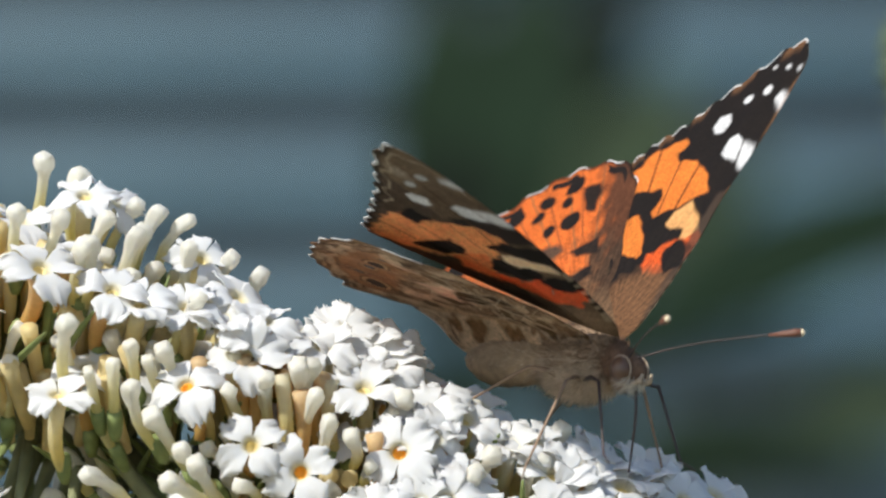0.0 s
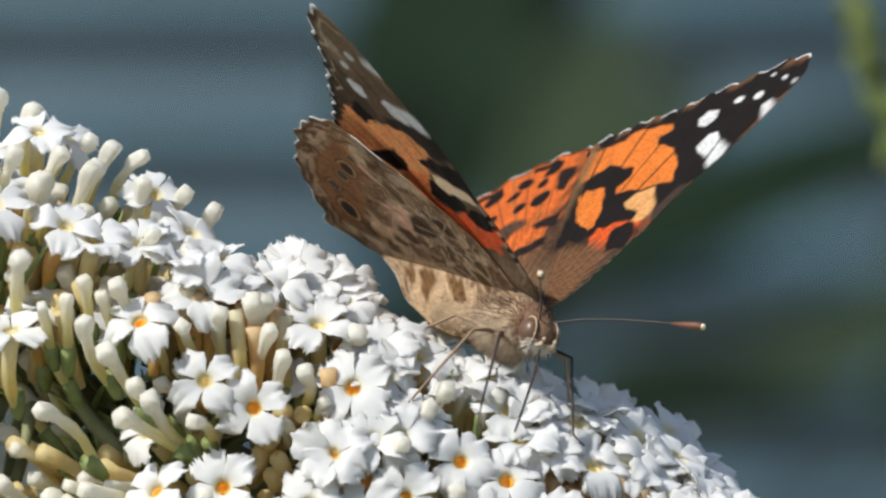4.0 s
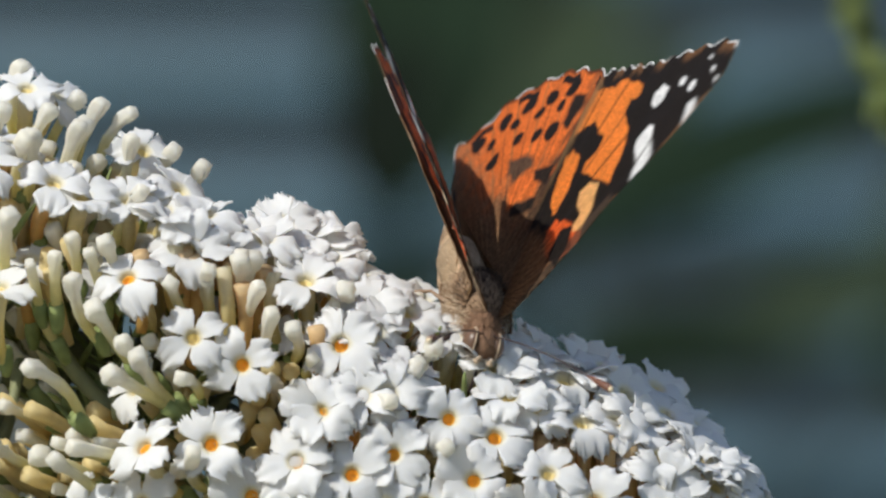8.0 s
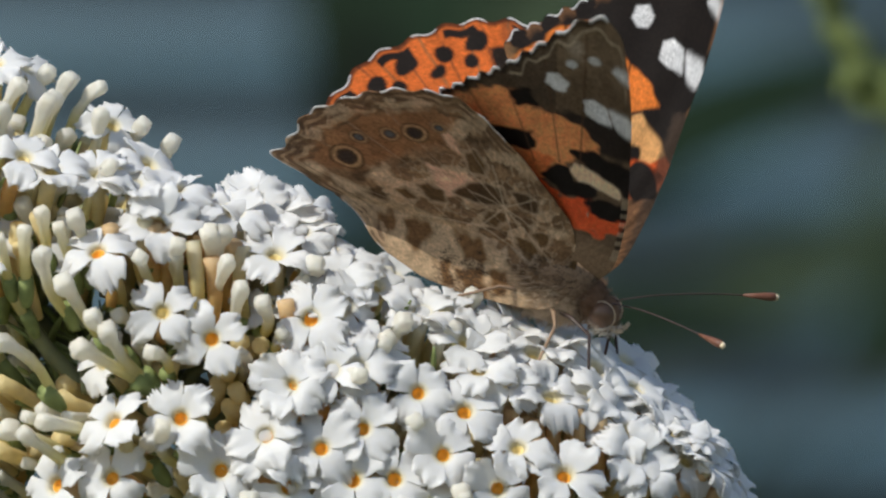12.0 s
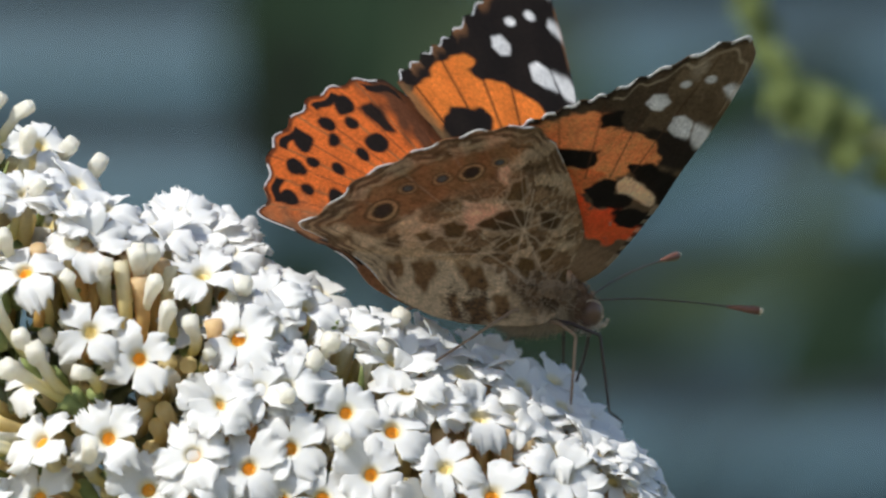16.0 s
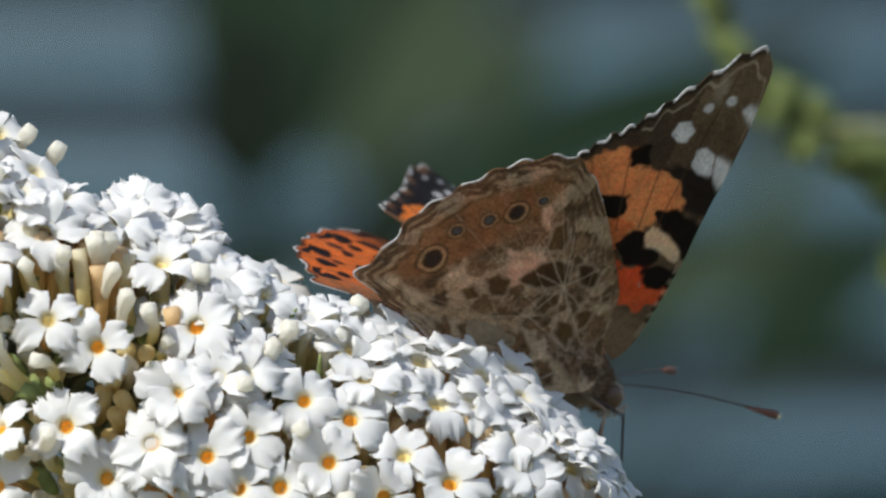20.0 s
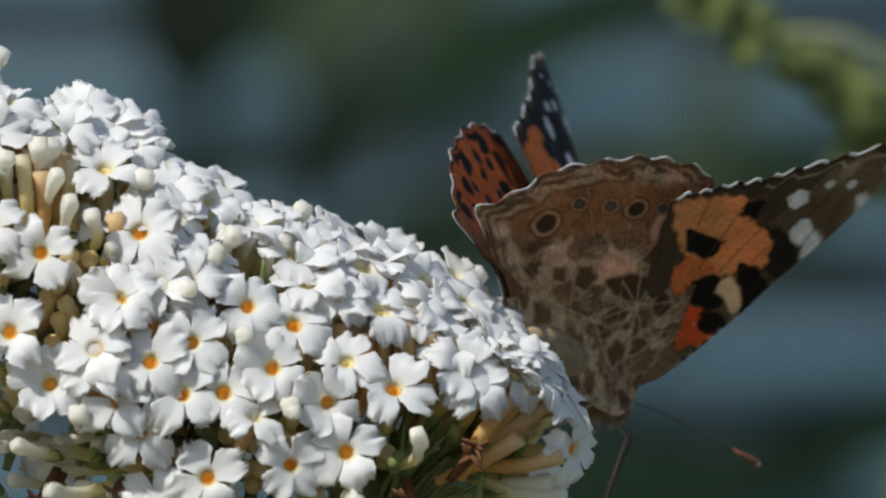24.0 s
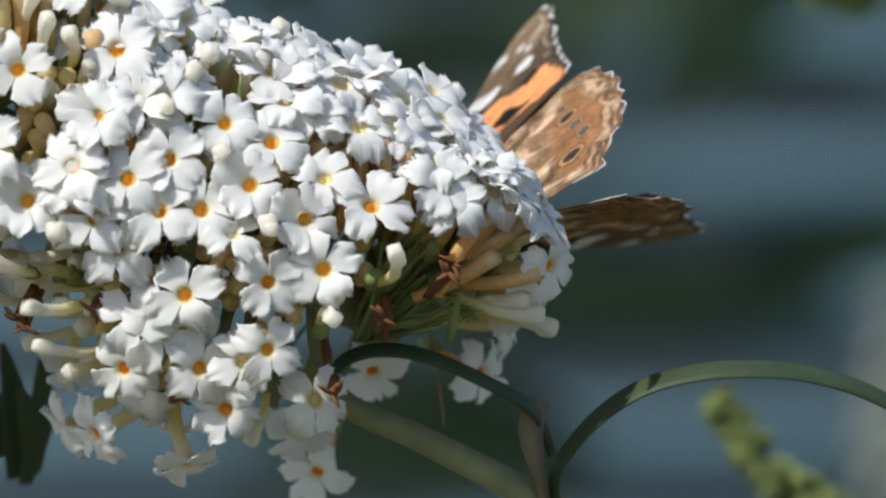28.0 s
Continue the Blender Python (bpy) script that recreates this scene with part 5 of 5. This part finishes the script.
        blob(bm, line[-1] + d * 0.0005, (0.00027, 0.00027, 0.00027), seg=10, rings=8)
        part("club_tip", bm, KNOB, club, "pale cream tip")
    bm = bmesh.new()
    sweep(bm, spline([(0.0064, 0, -0.0038), (0.0066, 0, -0.0060), (0.0064, 0, -0.0085), (0.0061, 0, -0.0110)], 6), [0.00014 - 0.000003 * i for i in range(19)], 8)
    part("proboscis", bm, DARKLEG, head, "thin dark tongue reaching into a floret")
    for s in (1, -1):
        for knee, foot, mat in (((0.0028, 0.0046, -0.0036), (0.0022, 0.0084, -0.0112), LEG), ((-0.0030, 0.0034, -0.0024), (-0.0104, 0.0060, -0.0068), LEG), ((0.0056, 0.0036, -0.0036), (0.0076, 0.0046, -0.0098), DARKLEG)):
            bm = bmesh.new()
            hip = Vector((0.0012 if knee[0] > 0 else -0.0008, 0.0010 * s, -0.0034))
            k, f = Vector((knee[0], knee[1] * s, knee[2])), Vector((foot[0], foot[1] * s, foot[2]))
            toe = f + (f - k).normalized() * 0.0012 + Vector((0.0009, 0.0004 * s, 0.0004))
            sweep(bm, [hip, hip.lerp(k, 0.5) + Vector((0, 0, 0.0003)), k, k.lerp(f, 0.5), f, toe], [0.00022, 0.0002, 0.00015, 0.00012, 0.0001, 0.00007], 8)
            part("leg", bm, mat, butterfly, "thin pale brown jointed leg" if mat == LEG else "thin dark jointed foreleg")


body()


# ---- what moves ----
FORE_SEAT, HIND_SEAT = (2.0, 1.0, 0.6), (-1.0, 1.2, 0.4)


def stance(px, py, y, yaw, pitch, roll):
    """The butterfly's pose: its place in the plan and depth, heading from the right, head up or down, lean."""
    return Matrix.Translation(at(px, py, y)) @ Euler((radians(roll), radians(-pitch), radians(yaw)), "XYZ").to_matrix().to_4x4()


def hinge(seat, sign, raised, forward, twist):
    """A wing's pose on the body: raised from flat, swung forward, and twisted about its length."""
    turn = Matrix.Rotation(radians(raised) * sign, 4, "X") @ Matrix.Rotation(-radians(forward) * sign, 4, "Z") @ Matrix.Rotation(radians(twist), 4, "Y")
    return Matrix.Translation((seat[0] * MM, seat[1] * sign * MM, seat[2] * MM)) @ turn


# seconds, plan x, plan y, depth, yaw, pitch, roll; then for the left and right forewing, the left and right hindwing:
# four times raised, four times swung forward, four times twisted
FLIGHT = []
FLIGHT += [
    (0, 929, 414, -0.0090, -45, 0, -4, 56, 25, 55, 17, 5, 3, 6, 2, -5, 0, -1, 7),
    (0.4, 916, 458, -0.0090, -47, -14, -3, 59, 26, 58, 19, 2, -1, 3, 6, -5, 0, -2, 4),
    (0.8, 912, 483, -0.0090, -46, -24, 1, 59, 34, 58, 30, -1, -4, -1, 10, -4, 0, -2, 1),
    (1, 939, 495, -0.0090, -47, -23, 5, 51, 34, 51, 30, -1, -3, -1, 13, -4, 0, -2, -1),
    (1.2, 881, 413, -0.0090, -52, -7, 2, 49, 38, 49, 35, -2, -4, -2, 11, -3, 0, -2, 0)]
FLIGHT += [
    (1.6, 874, 438, -0.0090, -58, -4, 3, 49, 47, 49, 43, 2, 0, 0, 10, 0, 0, 0, 1),
    (2, 890, 460, -0.0090, -58, 0, 3, 50, 49, 51, 45, 4, 3, 2, 8, 3, 0, 2, 1),
    (2.4, 875, 473, -0.0090, -56, -3, 0, 50, 43, 52, 39, 2, 1, 0, 7, 4, 0, 2, 0),
    (3, 890, 460, -0.0090, -61, -5, 3, 45, 49, 49, 46, -1, -1, -3, 7, 4, -1, 2, -2),
    (3.5, 891, 456, -0.0090, -59, -7, -11, 58, 41, 60, 38, -1, -2, -4, 6, 5, 0, 2, -1)]
FLIGHT += [
    (5.5, 874, 456, -0.0090, -75, 1, -19, 51, 25, 46, 22, 11, 5, 0, 11, 9, 3, 0, 3),
    (5.9, 844, 522, -0.0090, -76, -12, -20, 72, 33, 68, 32, 4, 2, -5, -1, 4, 1, 3, 2),
    (6, 860, 516, -0.0090, -86, -22, -20, 67, 39, 63, 38, 5, 1, -5, -4, 3, 0, 3, 2),
    (6.3, 846, 506, -0.0090, -79, -25, -19, 71, 34, 67, 32, 10, 6, -3, 0, 2, 0, 4, 2),
    (6.7, 847, 529, -0.0090, -79, -25, -18, 72, 45, 68, 39, 10, 5, -3, 0, 2, 0, 4, 2)]
FLIGHT += [
    (7, 852, 524, -0.0090, -84, -26, -18, 81, 58, 78, 52, 9, 3, -3, -1, 2, 0, 4, 2),
    (7.5, 846, 482, -0.0090, -83, -29, -14, 90, 66, 86, 61, 8, 1, -4, -2, 3, 0, 4, 2),
    (8, 856, 515, -0.0090, -81, -24, -16, 73, 51, 69, 47, 9, 2, -4, -3, 4, 0, 3, 2),
    (8.3, 925, 472, -0.0090, -55, -2, -23, 71, 33, 70, 28, 1, -5, -6, -4, 4, 1, 3, 2),
    (8.7, 931, 455, -0.0090, -54, 0, -21, 61, 26, 63, 21, 4, -2, -3, 1, 5, 2, 3, 4)]
FLIGHT += [
    (9, 954, 466, -0.0090, -51, 4, -20, 61, 25, 65, 19, 8, 4, 1, 6, 5, 3, 3, 5),
    (9.5, 969, 499, -0.0088, -42, -4, -10, 53, 35, 55, 31, 9, 6, 1, 6, 4, 2, 2, 4),
    (10, 982, 528, -0.0087, -43, -10, 2, 53, 53, 51, 48, 6, 6, 0, 4, 2, 0, 0, 3),
    (10.3, 953, 540, -0.0086, -42, -7, -4, 55, 41, 52, 37, 7, 6, 0, 5, 3, 3, 0, 6),
    (10.7, 1004, 460, -0.0084, -24, 5, -7, 48, 31, 50, 27, 5, 2, -2, 6, 5, 6, 0, 9)]
FLIGHT += [
    (11, 1063, 493, -0.0083, -21, 8, -9, 52, 22, 66, 18, 10, 6, 0, 9, 6, 8, 0, 12),
    (11.5, 1003, 482, -0.0082, -9, -4, 2, 46, 36, 43, 33, 6, 4, 1, 7, 3, 2, 0, 3),
    (12, 1031, 511, -0.0080, -13, -20, 15, 53, 58, 51, 54, -4, -3, 0, 2, 1, -5, 0, -6),
    (12.7, 1023, 408, -0.0073, 15, 11, 6, 45, 40, 40, 40, 9, -4, -4, 5, -1, 4, 10, 2),
    (13, 1004, 433, -0.0070, 18, 11, 5, 48, 29, 42, 31, 12, -5, -6, 6, -1, 8, 14, 6)]
FLIGHT += [
    (13.5, 995, 497, -0.0065, 26, -1, 12, 44, 57, 39, 59, 14, -1, -4, 7, -1, 7, 12, 5),
    (15.5, 1076, 472, -0.0045, 27, -1, 9, 40, 45, 38, 45, 11, 5, 0, 4, -1, 2, 1, -1),
    (16, 1126, 499, -0.0040, 27, -6, 17, 40, 56, 38, 55, 4, 1, -2, 1, -1, 1, -1, -2),
    (16.7, 1118, 528, -0.0026, 30, -8, 32, 31, 74, 30, 72, 7, 3, 2, 4, 4, 2, -1, 2),
    (17, 1131, 468, -0.0020, 30, 9, 34, 14, 73, 13, 71, 8, 4, 3, 5, 6, 2, -1, 4)]
FLIGHT += [
    (17.5, 1047, 507, -0.0010, 61, 1, 34, 17, 85, 15, 82, 3, -7, 1, -4, 4, 7, -2, 8),
    (18, 1077, 496, 0.0000, 67, 2, 21, 29, 67, 29, 66, 4, -10, 1, -9, 2, 12, -4, 12),
    (18.7, 1108, 532, 0.0021, 64, 4, 15, 25, 65, 24, 62, 14, -6, 6, -6, 2, 13, 2, 16),
    (19, 1142, 540, 0.0030, 62, 6, 12, 29, 60, 29, 58, 16, -6, 7, -5, 2, 13, 4, 18),
    (19.5, 1146, 570, 0.0045, 57, -4, 9, 20, 50, 16, 47, 8, -6, 3, -6, 0, 5, -2, 7)]
FLIGHT += [
    (20, 1259, 648, 0.0060, 37, -17, 14, 16, 68, 10, 65, -4, -10, -4, -9, -1, -3, -8, -3),
    (20.3, 1259, 672, 0.0069, 44, -21, 14, 5, 68, 0, 67, -3, -12, -4, -9, -1, -2, -6, 0),
    (20.7, 1285, 690, 0.0081, 52, -27, 19, 37, 73, 32, 73, 2, -10, -2, -7, 0, -2, -4, 4),
    (21, 1308, 725, 0.0090, 50, -31, 17, 32, 72, 27, 72, 0, -14, -4, -8, 0, -1, -2, 7),
    (21.5, 1286, 716, 0.0095, 54, -23, 21, 40, 75, 37, 76, 5, -9, 0, -5, 0, 1, -2, 9)]
FLIGHT += [
    (23.5, 1410, 826, 0.0115, 62, -25, 45, 10, 75, 9, 79, 5, -10, 5, -4, 2, 10, -2, 17),
    (24, 1427, 844, 0.0120, 63, -17, 37, 29, 75, 27, 78, 5, -10, 6, -3, 3, 12, -2, 19),
    (24.4, 1365, 820, 0.0122, 70, -20, 26, 12, 44, 11, 50, -1, -12, -2, -4, 2, 10, 0, 10),
    (24.7, 1372, 890, 0.0123, 65, -34, 21, 60, 47, 55, 52, 5, -3, -4, 1, 1, 8, 2, 4),
    (25, 1400, 981, 0.0125, 58, -56, 7, 61, 28, 52, 32, 0, -4, -10, 1, 0, 6, 4, -2)]
FLIGHT += [
    (25.6, 1398, 1008, 0.0128, 46, -66, 5, 44, -16, 38, -10, 0, -5, -6, 2, 0, 0, 5, 2),
    (26, 1386, 1049, 0.0130, 69, -53, 3, 70, 20, 64, 25, 0, -5, -3, 3, 0, -4, 6, 5),
    (26.5, 1410, 1093, 0.0132, 94, -38, 44, 75, 24, 69, 20, -14, -5, 13, -2, -1, -1, 0, 9),
    (26.8, 1226, 1051, 0.0134, 120, -32, 34, 63, 27, 59, 24, -16, -12, -4, -7, 0, 2, 0, 3),
    (27, 1201, 999, 0.0135, 119, -25, 35, 41, 35, 35, 30, 0, 2, -7, -3, 0, 4, -1, -1)]
FLIGHT += [
    (27.2, 1203, 978, 0.0136, 117, -16, 31, 54, 25, 52, 22, 0, 0, -4, -2, 0, 4, 2, 0),
    (27.5, 1213, 1024, 0.0137, 119, -17, 38, 60, 25, 57, 22, 0, 0, -4, -1, 0, 4, 2, 0),
    (27.8, 1152, 972, 0.0138, 121, -14, 31, 105, 35, 102, 32, 3, 0, 0, 0, 0, 4, 7, -3),
    (28, 1134, 966, 0.0140, 123, -15, 30, 105, 34, 105, 31, 5, 0, -1, 0, 0, 4, 6, -3)]


def motions():
    walk(butterfly, [(f[0], stance(*f[1:7])) for f in FLIGHT])
    for k, (side, sign, which, seat) in enumerate((("left", 1, "fore", FORE_SEAT), ("right", -1, "fore", FORE_SEAT), ("left", 1, "hind", HIND_SEAT), ("right", -1, "hind", HIND_SEAT))):
        walk(WINGS[side, which], [(f[0], hinge(seat, sign, f[7 + k], f[11 + k], f[15 + k])) for f in FLIGHT])


motions()
